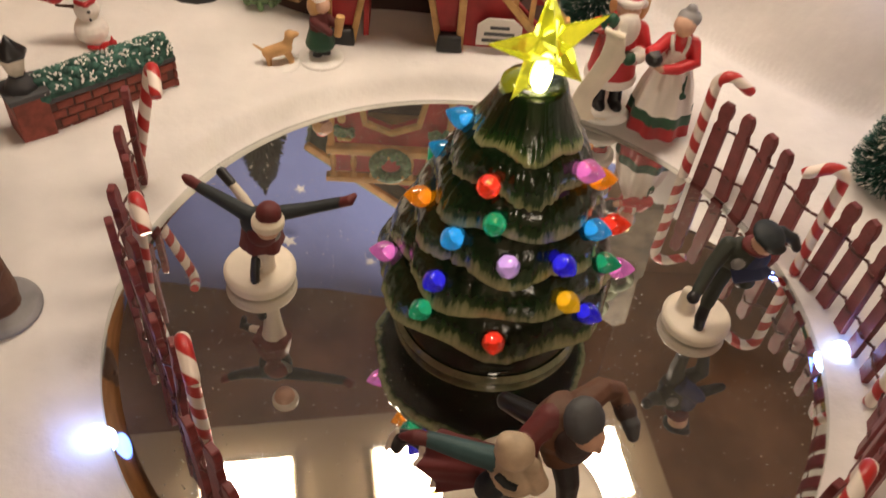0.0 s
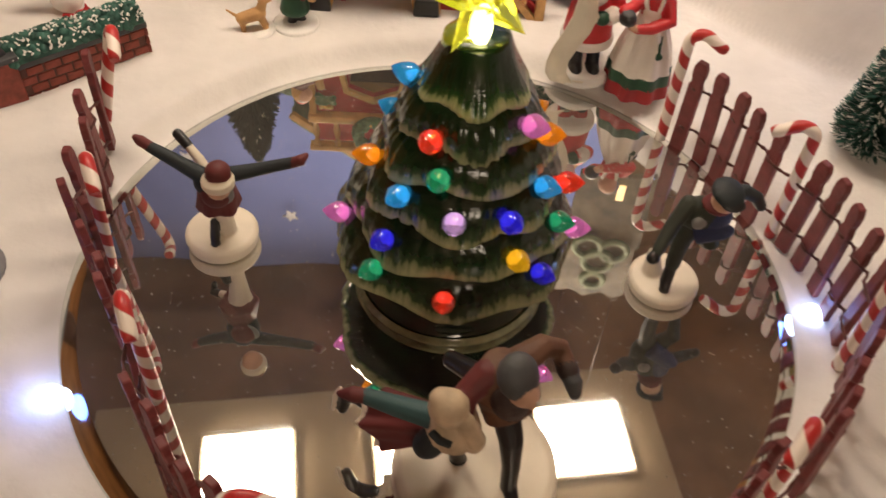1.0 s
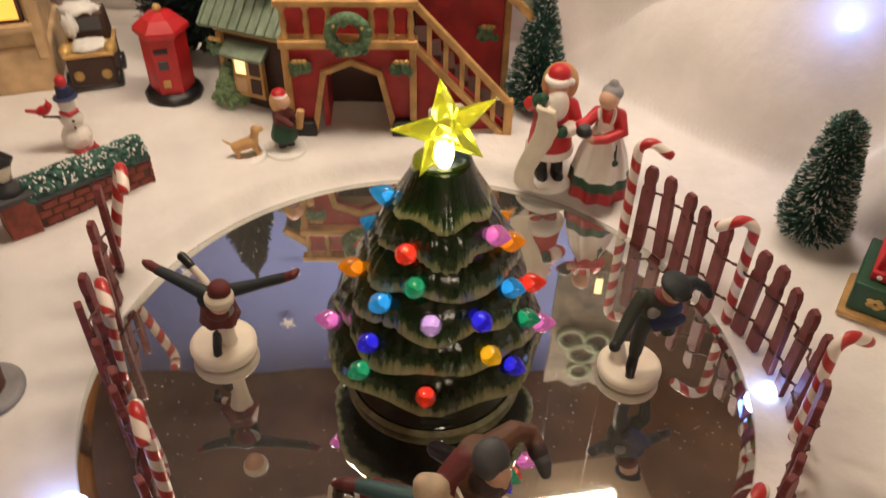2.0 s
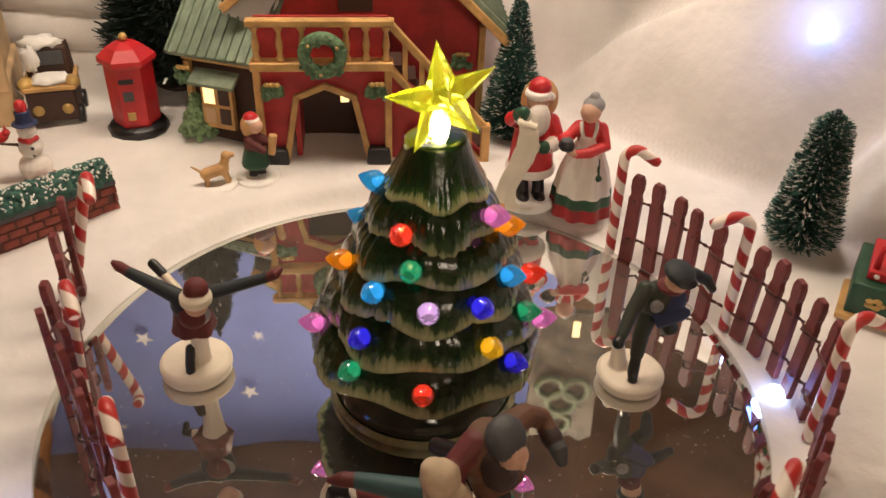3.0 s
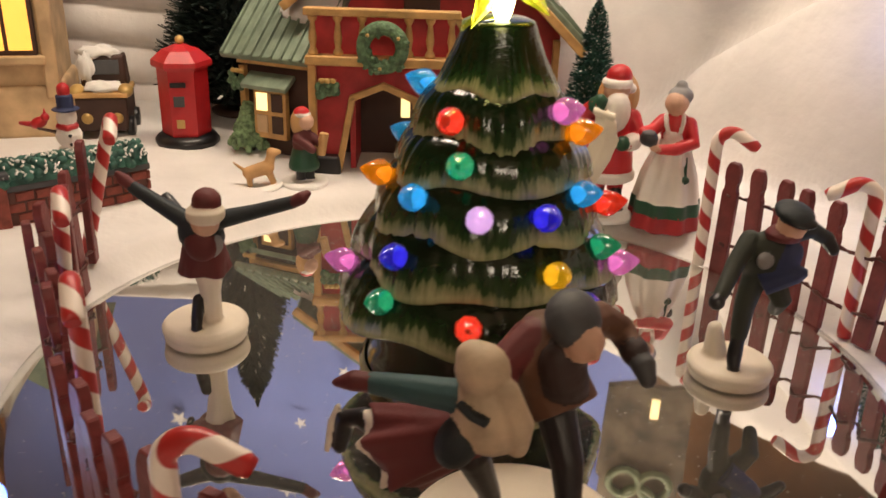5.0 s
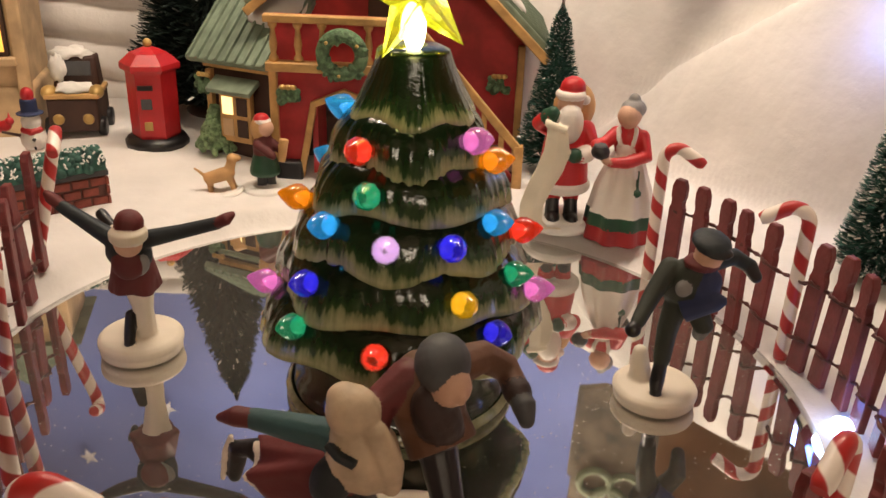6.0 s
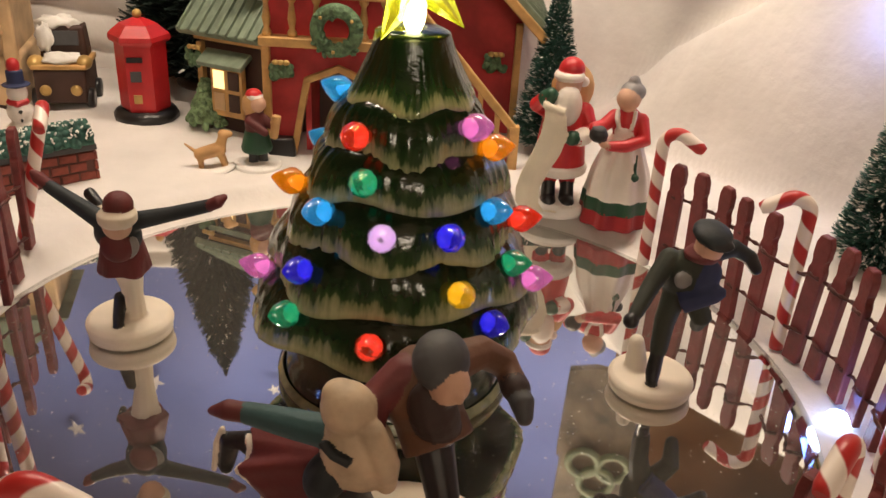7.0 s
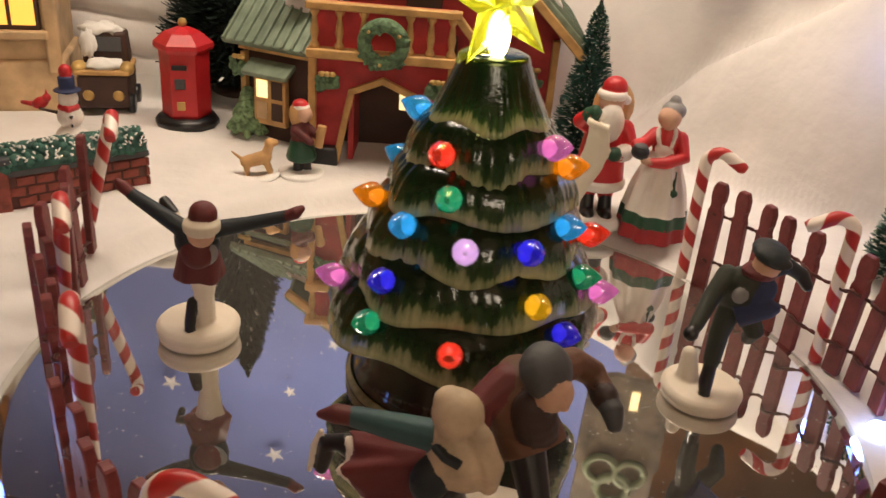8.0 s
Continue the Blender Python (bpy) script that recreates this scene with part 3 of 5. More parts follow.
def build_tree():
    tree = thing("ceramic_tree", "glazed green ceramic Christmas tree with coloured plastic bulbs on the mirror", "christmas tree", pose(*TREE, 0))
    f = Form()
    f.lathe([(0.0005, 0.0), (0.034, 0.0), (0.0375, 0.0015), (0.0385, 0.004), (0.0365, 0.0075), (0.035, 0.012), (0.036, 0.022), (0.035, 0.034), (0.02, 0.04)],
            mat("base_glaze", (0.010, 0.022, 0.010), 0.1, vary=0.4, coat=0.6), seg=64)
    f.make("trunk_base", tree, "dark glossy green base")
    f = Form()
    f.lathe([(0.0384, 0.0004), (0.0400, 0.0014), (0.0402, 0.0030), (0.0384, 0.0048)], mat("pale_glaze", (0.30, 0.32, 0.18), 0.15, vary=0.4, scale=150, coat=0.6), seg=64, caps=False)
    f.make("foot_ring", tree, "pale green foot ring")
    # tiers: (radius above, height above, radius at the hem, height of the hem, lobes)
    tiers = [(0.0280, 0.0490, 0.0476, 0.0300, 7), (0.0250, 0.0640, 0.0424, 0.0455, 6), (0.0200, 0.0775, 0.0366, 0.0600, 6), (0.0155, 0.0900, 0.0312, 0.0745, 5),
             (0.0120, 0.1030, 0.0250, 0.0872, 5), (0.0108, 0.1195, 0.0192, 0.1012, 6)]
    for q, (r0, z0, r1, z1, n) in enumerate(tiers):
        prof, vs = [], []
        if q == 5:
            prof, vs = [(0.003, z0 + 0.0012), (0.0085, z0 + 0.0010)], [0.0, 0.0]
        head = len(prof)
        for i in range(21):
            s = i / 20
            swell = math.sin(math.pi * s) * (0.0032 if q < 5 else -0.0010)
            e = (math.sin(s * math.pi / 2), 1 - math.cos(s * math.pi / 2))
            k = 0.60 if q < 5 else 0.05
            prof.append((r0 + (r1 - r0) * (k * e[0] + (1 - k) * s) + swell * 0.5, z0 + (z1 - z0) * (k * e[1] + (1 - k) * s) + swell * 0.3))
            vs.append(s)
        prof += [(r1 + 0.0003, z1 - 0.0012), (r1 - 0.0007, z1 - 0.0024), (r1 - 0.0026, z1 - 0.0026), (r1 - 0.0075, z1 + 0.0004), (r0 * 0.8, z1 + 0.006)]
        vs += [1.0, 1.0, 0.85, 0.1, 0.0]
        ph = 0.9 + q * 2.1

        def wave(i, a, n=n, ph=ph, q=q, head=head):
            s = min(1.0, max(0, i - head) / 20) ** 1.4
            c = Vector((math.cos(a), math.sin(a), 0))
            lobe = math.sin(n * a + ph + 0.6 * math.sin(a + q))
            big = noise.noise(c * 1.6 + Vector((q * 5.0, 0, 1)))
            pucker = noise.noise(c * 11 + Vector((q * 7.0, 0, i * 0.05)))
            calm = 0.45 if q == 5 else 1.0
            nick = calm * noise.noise(c * 30 + Vector((q * 3.0, 0, i * 0.08)))
            return (s * (0.0013 * lobe + 0.0022 * calm * big + 0.0011 * calm * pucker + 0.0004 * nick),
                    s * (-0.0011 * lobe - 0.0022 * calm * big + 0.0007 * pucker + 0.0005 * nick))
        f = Form()
        f.lathe(prof, GLAZE, c=(0.0032 * (z1 - 0.02) / 0.08, 0, 0), seg=180, wave=wave, uvs=(1.0, vs), caps=(q == 5))
        f.make("tier", tree)
    lamps = {k: bulb_mat("bulb_" + k, c, 0.17) for k, c in LIT.items()}
    cores = {k: mat("core_" + k, c, 0.4, emit=tuple(0.15 + 0.85 * v for v in c), power=1.0) for k, c in LIT.items()}
    spots = [("red", -0.004, -0.024, 0.0945), ("green", -0.001, -0.030, 0.083), ("cyan", -0.014, -0.027, 0.072), ("cyan", 0.036, -0.019, 0.072),
             ("white", 0.005, -0.036, 0.069), ("blue", 0.024, -0.035, 0.070), ("blue", -0.019, -0.032, 0.055), ("green", -0.023, -0.034, 0.041),
             ("red", 0.003, -0.046, 0.039), ("yellow", 0.028, -0.037, 0.053), ("blue", 0.038, -0.032, 0.041), ("pink", -0.037, -0.007, 0.042),
             ("pink", 0.029, -0.016, 0.0965), ("orange", 0.035, -0.011, 0.089), ("orange", -0.025, -0.008, 0.073), ("cyan", -0.012, 0.005, 0.099),
             ("green", 0.043, -0.019, 0.055), ("red", 0.045, -0.010, 0.066), ("pink", 0.050, -0.015, 0.048), ("orange", 0.033, 0.016, 0.077),
             ("cyan", -0.017, 0.008, 0.081), ("green", -0.009, 0.010, 0.093), ("green", -0.018, 0.040, 0.05), ("red", 0.01, 0.046, 0.05), ("blue", 0.036, 0.032, 0.058)]
    for k, x, y, z in spots:
        dx, dy = x - TREE[0], y - TREE[1]
        yaw = math.degrees(math.atan2(dy, dx))
        f = Form()
        prof = [(0.0008, -0.010), (0.0022, -0.010), (0.0024, -0.0025), (0.0035, -0.0014), (0.0042, 0.0006), (0.0039, 0.0024), (0.0028, 0.0044), (0.0014, 0.0062), (0.0003, 0.0074)]
        f.lathe(prof, lamps[k], seg=24, wave=lambda i, a: (0.00013 * math.cos(8 * a + 0.9 * i) * (i > 2 and i < 8), 0))
        bulb = f.make("bulb", tree, k + " translucent plastic bulb", at=pose(dx, dy, z, 0, 74, yaw))
        f = Form()
        f.lathe([(0.0004, -0.0022), (0.0014, -0.0020), (0.0018, -0.0006), (0.0012, 0.0008), (0.0003, 0.0018)], cores[k], seg=10)
        f.make("glow_core", bulb, "bright core")
    # star on top
    f = Form()
    o = []
    for i in range(10):
        r = 0.0215 if i % 2 == 0 else 0.0088
        o.append((r * math.sin(i * math.pi / 5), r * math.cos(i * math.pi / 5)))
    k = f.slot(STAR)
    ring = [f.bm.verts.new((x, 0, z)) for x, z in o]
    for dy in (-0.0068, 0.0068):
        c = f.bm.verts.new((0, dy, 0))
        for i in range(10):
            f.bm.faces.new((ring[i], ring[(i + 1) % 10], c)).material_index = k
    star = f.make("star", tree, "lit translucent yellow plastic star", at=pose(0.0040, -0.0065, 0.1370, 0, -7.4, 18))
    f = Form()
    f.ball((0, 0, 0), (0.0034, 0.0022, 0.0075), STARCORE)
    f.make("star_lamp", tree, "bright yellow lamp in the star", at=pose(0.0035, -0.0066, 0.1270))
    f = Form()
    f.lathe([(0.0095, 0), (0.0088, 0.003), (0.006, 0.0045), (0.0008, 0.005)], STAR, seg=24)
    f.make("star_socket", tree, at=pose(0.0005, 0, 0.1165))


build_tree()
light = bpy.data.lights.new("star_light", "POINT")
light.energy, light.color, light.shadow_soft_size = 0.012, (1.0, 0.9, 0.3), 0.006
new("star_light", light).location = (0.0105, -0.020, 0.131)


# ---- figures ----
def disc_base(f, c, r, h, m=IVORY):
    f.lathe([(r * 0.2, 0.0005), (r * 0.93, 0.0005), (r * 0.97, h * 0.2), (r * 0.95, h * 0.5), (r * 1.0, h * 0.56), (r, h * 0.8), (r * 0.9, h), (r * 0.3, h + 0.0004)], m, c=c, seg=40)


def skater_spread():
    f = Form()
    disc_base(f, (-0.0015, 0.004, 0), 0.0155, 0.0078)
    f.limb([(0.001, 0.003, 0.007), (0.0025, 0.000, 0.020), (0.003, -0.003, 0.031)], [0.0044, 0.0036, 0.0054], IVORY)
    f.limb([(-0.002, -0.0055, 0.0090), (-0.0020, -0.0040, 0.0120), (-0.0015, -0.003, 0.019)], [0.0020, 0.0022, 0.0018], BLACK)
    f.lathe([(0.0050, 0.0305), (0.0088, 0.0312), (0.0080, 0.037), (0.0066, 0.043)], MAROON, c=(0.0025, -0.0045, 0), seg=24,
            wave=lambda i, a: ((0.0007 * math.sin(6 * a)) * (i == 1), 0.0008 * math.sin(3 * a)))
    f.ball((0.0035, -0.0085, 0.0465), (0.0080, 0.0060, 0.0085), NAVY, rot=(25, 0, 0))
    f.ball((0.0045, -0.0135, 0.0440), (0.0056, 0.0032, 0.0056), MAROON)
    f.ball((0.0085, -0.0125, 0.0435), (0.0030, 0.0020, 0.0044), HAIR, rot=(0, 30, 0))
    f.limb([(0.008, -0.0095, 0.0515), (0.022, -0.0085, 0.0550), (0.0345, -0.0078, 0.0585)], [0.0034, 0.0026, 0.0023], NAVY)
    f.limb([(-0.001, -0.0095, 0.0515), (-0.012, -0.007, 0.0573), (-0.0185, -0.0062, 0.0612)], [0.0034, 0.0027, 0.0023], NAVY)
    f.limb([(0.0345, -0.008, 0.0585), (0.0380, -0.0085, 0.0605), (0.0395, -0.0070, 0.0615)], [0.0021, 0.0023, 0.0013], MAROON)
    f.limb([(-0.0185, -0.006, 0.0612), (-0.0220, -0.0058, 0.0640), (-0.0232, -0.0060, 0.0655)], [0.0021, 0.0023, 0.0014], MAROON)
    f.ball((0.0085, -0.0200, 0.0552), 0.0047, SKIN)
    f.lathe([(0.0046, -0.0026), (0.0062, -0.0014), (0.0062, 0.0014), (0.0046, 0.0026)], IVORY, c=(0.0088, -0.0198, 0.0582), seg=18)
    f.ball((0.0092, -0.0190, 0.0622), (0.0048, 0.0048, 0.0044), MAROON)
    f.limb([(0.001, 0.000, 0.034), (-0.006, 0.008, 0.043), (-0.011, 0.012, 0.047)], [0.0034, 0.0022, 0.0018], IVORY)
    f.limb([(-0.011, 0.012, 0.047), (-0.0155, 0.0155, 0.050), (-0.0150, 0.0175, 0.0465)], [0.0022, 0.0023, 0.0016], BLACK)
    cast(f, "skater_figurine", label="painted skater figurine with outspread arms on a white round base", category="figurine", at=pose(-0.0900, 0.0095, 0))


def skater_stoop():
    f = Form()
    disc_base(f, (0, 0.0005, 0), 0.0148, 0.0066)
    f.limb([(-0.005, 0.003, 0.0070), (-0.006, 0.004, 0.0165)], [0.0044, 0.0028], IVORY)
    f.limb([(-0.0015, -0.0075, 0.0085), (-0.001, -0.005, 0.0105), (0.000, -0.003, 0.0185)], [0.0022, 0.0027, 0.0024], BLACK)
    f.limb([(0.000, -0.003, 0.0185), (0.0005, -0.002, 0.029), (0.003, 0.000, 0.040)], [0.0031, 0.0036, 0.0044], OLIVE)
    f.limb([(0.008, 0.000, 0.040), (0.0125, -0.002, 0.031), (0.0130, 0.003, 0.0255)], [0.0042, 0.0036, 0.0026], OLIVE)
    f.ball((0.0045, -0.002, 0.0475), (0.0085, 0.0062, 0.0105), OLIVE, rot=(22, 14, 0))
    f.ball((0.0095, -0.006, 0.0480), (0.005, 0.0034, 0.0075), BLUE, rot=(15, 14, 0))
    f.limb([(-0.002, -0.003, 0.053), (-0.0075, -0.008, 0.0455), (-0.0125, -0.015, 0.0390)], [0.0036, 0.0031, 0.0025], OLIVE)
    f.limb([(0.012, 0.000, 0.0545), (0.0200, 0.003, 0.0552), (0.0256, 0.0032, 0.0520)], [0.0036, 0.0031, 0.0025], NAVY)
    f.limb([(0.0256, 0.0032, 0.0520), (0.0280, 0.0020, 0.0485)], [0.0027, 0.0022], BLACK)
    f.tube([(0.004, -0.0045, 0.0385), (0.0135, -0.0075, 0.0440), (0.0165, -0.0085, 0.0445)], [0.0045, 0.0036, 0.0012], BLUE)
    f.ball((0.0020, -0.0085, 0.0480), (0.0028, 0.0016, 0.0030), HAIR)
    f.ball((-0.0142, -0.0170, 0.0370), 0.0027, BLACK)
    f.lathe([(0.005, 0), (0.006, 0.002), (0.004, 0.004)], MAROON, c=(0.007, -0.0070, 0.0555), seg=16)
    f.ball((0.0082, -0.0088, 0.0610), 0.0048, SKIN)
    f.ball((0.0084, -0.0085, 0.0650), (0.0066, 0.0070, 0.0030), NAVY, rot=(12, 8, 0))
    f.ball((0.0096, -0.0138, 0.0636), (0.0048, 0.0032, 0.0010), BLACK, rot=(20, 0, 0))
    cast(f, "skater_figurine", label="painted skater figurine in dark coat and cap leaning on one leg", category="figurine", at=pose(0.0968, -0.0015, 0))


def skater_pair():
    f = Form()
    f.lathe([(0.006, 0.0005), (0.028, 0.0005), (0.0295, 0.002), (0.0288, 0.004), (0.0290, 0.005), (0.026, 0.0068), (0.01, 0.0072)], IVORY, c=(0.002, 0.001, 0), seg=48)
    # the man, bent forward over his partner
    f.limb([(0.0130, -0.0090, 0.0100), (0.0130, -0.007, 0.020), (0.0120, -0.004, 0.031), (0.0080, 0.004, 0.045)], [0.0030, 0.0032, 0.0042, 0.0054], BLACK)
    f.limb([(0.0145, -0.0135, 0.0088), (0.0132, -0.0090, 0.0100)], [0.0022, 0.0030], BLACK)
    f.limb([(0.004, 0.010, 0.044), (-0.008, 0.022, 0.038)], [0.0044, 0.0034], BLACK)
    f.tube([(0.0105, -0.0015, 0.0445), (0.0075, 0.002, 0.0500), (0.0058, 0.0015, 0.0570), (0.0065, 0.001, 0.0625), (0.0090, -0.002, 0.0655)],
           [0.0088, 0.0086, 0.0096, 0.0082, 0.0040], BROWN, seg=18)
    f.ball((0.0090, -0.0052, 0.0555), (0.0058, 0.0050, 0.0110), DARKCOAT, rot=(18, -16, 0))
    f.ball((0.0098, -0.0060, 0.0635), (0.0052, 0.0050, 0.0028), DARKCOAT, rot=(20, 0, 0))
    f.limb([(0.0115, 0.005, 0.0630), (0.0190, 0.0115, 0.0625), (0.0250, 0.0140, 0.0580), (0.0272, 0.0095, 0.0556)], [0.0052, 0.0042, 0.0038, 0.0034], BROWN)
    f.limb([(0.0274, 0.0090, 0.0553), (0.0278, 0.0080, 0.0550)], [0.0037, 0.0037], DARKCOAT)
    f.limb([(0.0282, 0.0070, 0.0546), (0.0294, 0.0045, 0.0535), (0.0300, 0.0020, 0.0512)], [0.0028, 0.0032, 0.0022], GREY)
    f.limb([(0.0015, 0.000, 0.0625), (-0.0045, -0.0045, 0.0585), (-0.0055, -0.009, 0.0535)], [0.0050, 0.0042, 0.0034], MAROON)
    f.ball((0.0120, -0.0088, 0.0668), (0.0046, 0.0044, 0.0050), SKIN, rot=(20, 0, 0))
    f.ball((0.0142, -0.0126, 0.0660), (0.0011, 0.0013, 0.0015), SKIN)
    f.ball((0.0097, -0.0055, 0.0708), (0.0066, 0.0074, 0.0052), GREY, rot=(30, 14, 0))
    # the woman, leaning far out, her hood turned away
    f.ball((-0.0098, -0.0105, 0.0600), (0.0063, 0.0060, 0.0066), HOOD, rot=(0, -30, 0))
    f.ball((-0.0118, -0.0098, 0.0630), (0.0042, 0.0042, 0.0036), HOOD)
    f.tube([(-0.0098, -0.0105, 0.0575), (-0.0092, -0.0100, 0.0540), (-0.0082, -0.0092, 0.0490), (-0.0066, -0.0082, 0.0435), (-0.0060, -0.0075, 0.0400)],
           [0.0046, 0.0066, 0.0086, 0.0082, 0.0060], HOOD, seg=18)
    f.limb([(-0.0045, -0.0130, 0.0560), (-0.0010, -0.0140, 0.0480), (-0.0010, -0.0120, 0.0410)], [0.0032, 0.0034, 0.0026], HOOD)
    f.tube([(-0.0150, -0.0155, 0.0545), (-0.0120, -0.0176, 0.0525), (-0.0085, -0.0178, 0.0508)], 0.0012, NAVY, seg=8)
    f.limb([(-0.0130, -0.0090, 0.0518), (-0.0255, -0.0048, 0.0508), (-0.0345, -0.0015, 0.0500)], [0.0042, 0.0035, 0.0028], TEAL)
    f.limb([(-0.0345, -0.0015, 0.0500), (-0.0395, -0.0008, 0.0500), (-0.0435, 0.0000, 0.0488)], [0.0025, 0.0027, 0.0012], MAROON)
    f.ball((-0.0148, -0.0118, 0.0415), (0.0052, 0.0046, 0.0070), NAVY, rot=(0, 18, 0))

    # her skirt blown back in folds over a pale petticoat
    def skirt(s0, s1, grow, m, depth):
        a, b = Vector((-0.0070, -0.0060, 0.0425)), Vector((-0.0300, 0.0045, 0.0275))
        u, d = Vector((-0.60, 0.17, 0.78)), (b - a).normalized()
        u = (u - d * u.dot(d)).normalized()
        w = d.cross(u)
        rings = []
        for i in range(13):
            s = s0 + (s1 - s0) * i / 12
            ring = []
            for j in range(48):
                g = 2 * math.pi * j / 48
                fold = 1 + depth * s * (math.sin(6 * g + 1.4 * s) + 0.5 * math.sin(11 * g - s))
                ring.append(a + (b - a) * (s + 0.06 * s * math.sin(5 * g)) + grow * fold * ((0.0050 + 0.0070 * s) * math.cos(g) * u + (0.0055 + 0.0032 * s) * math.sin(g) * w))
            rings.append(ring)
        f.skin(rings, m)
    skirt(0.0, 1.0, 1.0, MAROON, 0.13)
    skirt(0.6, 1.09, 0.86, IVORY, 0.10)
    f.limb([(-0.0110, -0.0030, 0.032), (-0.0060, 0.0010, 0.018), (-0.0040, 0.0020, 0.0075)], [0.0046, 0.0030, 0.0028], BLACK)
    f.limb([(-0.0330, 0.0065, 0.0305), (-0.0385, 0.0088, 0.0335), (-0.0425, 0.0102, 0.0320), (-0.0445, 0.0108, 0.0225)], [0.0030, 0.0029, 0.0028, 0.0019], BLACK)
    f.tube([(-0.0445, 0.0108, 0.0355), (-0.0468, 0.0112, 0.0300), (-0.0480, 0.0114, 0.0205)], 0.0009, IVORY, seg=6)
    cast(f, "skater_pair_figurine", label="painted figurine of two skaters leaning together on a white base", category="figurine", at=pose(0.0145, -0.0925, 0))


skater_spread()
skater_stoop()
skater_pair()


def man_in_red():
    f = Form()
    f.lathe([(0.004, 0), (0.0165, 0), (0.0175, 0.002), (0.015, 0.005), (0.004, 0.006)], FLOCK, seg=28)
    for x in (-0.004, 0.005):
        f.limb([(x, -0.004, 0.005), (x, -0.001, 0.014)], [0.0038, 0.0034], BLACK)
        f.ball((x, -0.006, 0.006), (0.0034, 0.0055, 0.003), BLACK)
        f.limb([(x, 0, 0.014), (x * 0.9, 0, 0.026)], [0.0040, 0.0050], RED)
    f.lathe([(0.0115, 0.020), (0.0125, 0.023), (0.0120, 0.030), (0.0105, 0.042), (0.0095, 0.050), (0.0060, 0.056)], RED, seg=28)
    f.lathe([(0.0118, 0.0190), (0.0138, 0.0205), (0.0138, 0.0235), (0.0120, 0.0250)], WHITE, seg=28)
    f.ball((0.000, -0.009, 0.0545), (0.0066, 0.0050, 0.0095), WHITE)
    f.ball((0, -0.004, 0.063), 0.0062, SKIN)
    f.lathe([(0.0066, 0), (0.0074, 0.0015), (0.0066, 0.0034)], WHITE, c=(0, -0.003, 0.0655), seg=20)
    f.ball((0.001, -0.002, 0.0700), (0.0062, 0.0060, 0.0056), RED)
    f.ball((0.0075, -0.001, 0.0640), 0.0025, WHITE)
    f.ball((0.004, 0.009, 0.058), (0.0105, 0.0070, 0.0125), TAN)
    f.limb([(-0.009, -0.002, 0.051), (-0.0135, -0.004, 0.053), (-0.010, -0.009, 0.058)], [0.0046, 0.0042, 0.0036], RED)
    f.limb([(-0.0102, -0.0085, 0.0575), (-0.0085, -0.010, 0.060)], [0.0042, 0.0032], GREEN)
    f.limb([(0.009, -0.002, 0.050), (0.012, -0.006, 0.042), (0.006, -0.012, 0.040)], [0.0046, 0.0042, 0.0036], RED)
    f.limb([(0.009, -0.010, 0.0405), (0.007, -0.0115, 0.0402)], [0.0044, 0.0042], WHITE)
    f.ball((0.003, -0.0135, 0.0405), 0.0037, GREEN)
    # long paper scroll from the raised glove to the ground
    path = [(-0.0085, -0.0130, 0.0560, 0.0030), (-0.0060, -0.0152, 0.0500, 0.0052), (-0.0060, -0.0155, 0.0420, 0.0064), (-0.0085, -0.0150, 0.0330, 0.0068),
            (-0.0125, -0.0145, 0.0240, 0.0064), (-0.0155, -0.0140, 0.0150, 0.0058), (-0.0155, -0.0145, 0.0080, 0.0056), (-0.0125, -0.0160, 0.0040, 0.0056), (-0.0060, -0.0170, 0.0040, 0.0052)]
    f.skin([[(x - w, y, z), (x, y - 0.0016, z - 0.0006), (x + w, y - 0.0002, z), (x + w, y + 0.0010, z + 0.0003), (x, y - 0.0002, z), (x - w, y + 0.0010, z + 0.0003)] for x, y, z, w in path], CREAM)
    f.tube([(-0.0120, -0.0130, 0.0560), (-0.0060, -0.0150, 0.0545), (-0.0020, -0.0150, 0.0530)], 0.0016, CREAM, seg=10)
    cast(f, "gift_giver_figurine", label="painted figurine in a red suit reading a long list", category="figurine", at=pose(0.0735, 0.1430, 0.0052, 0, 0, 2))


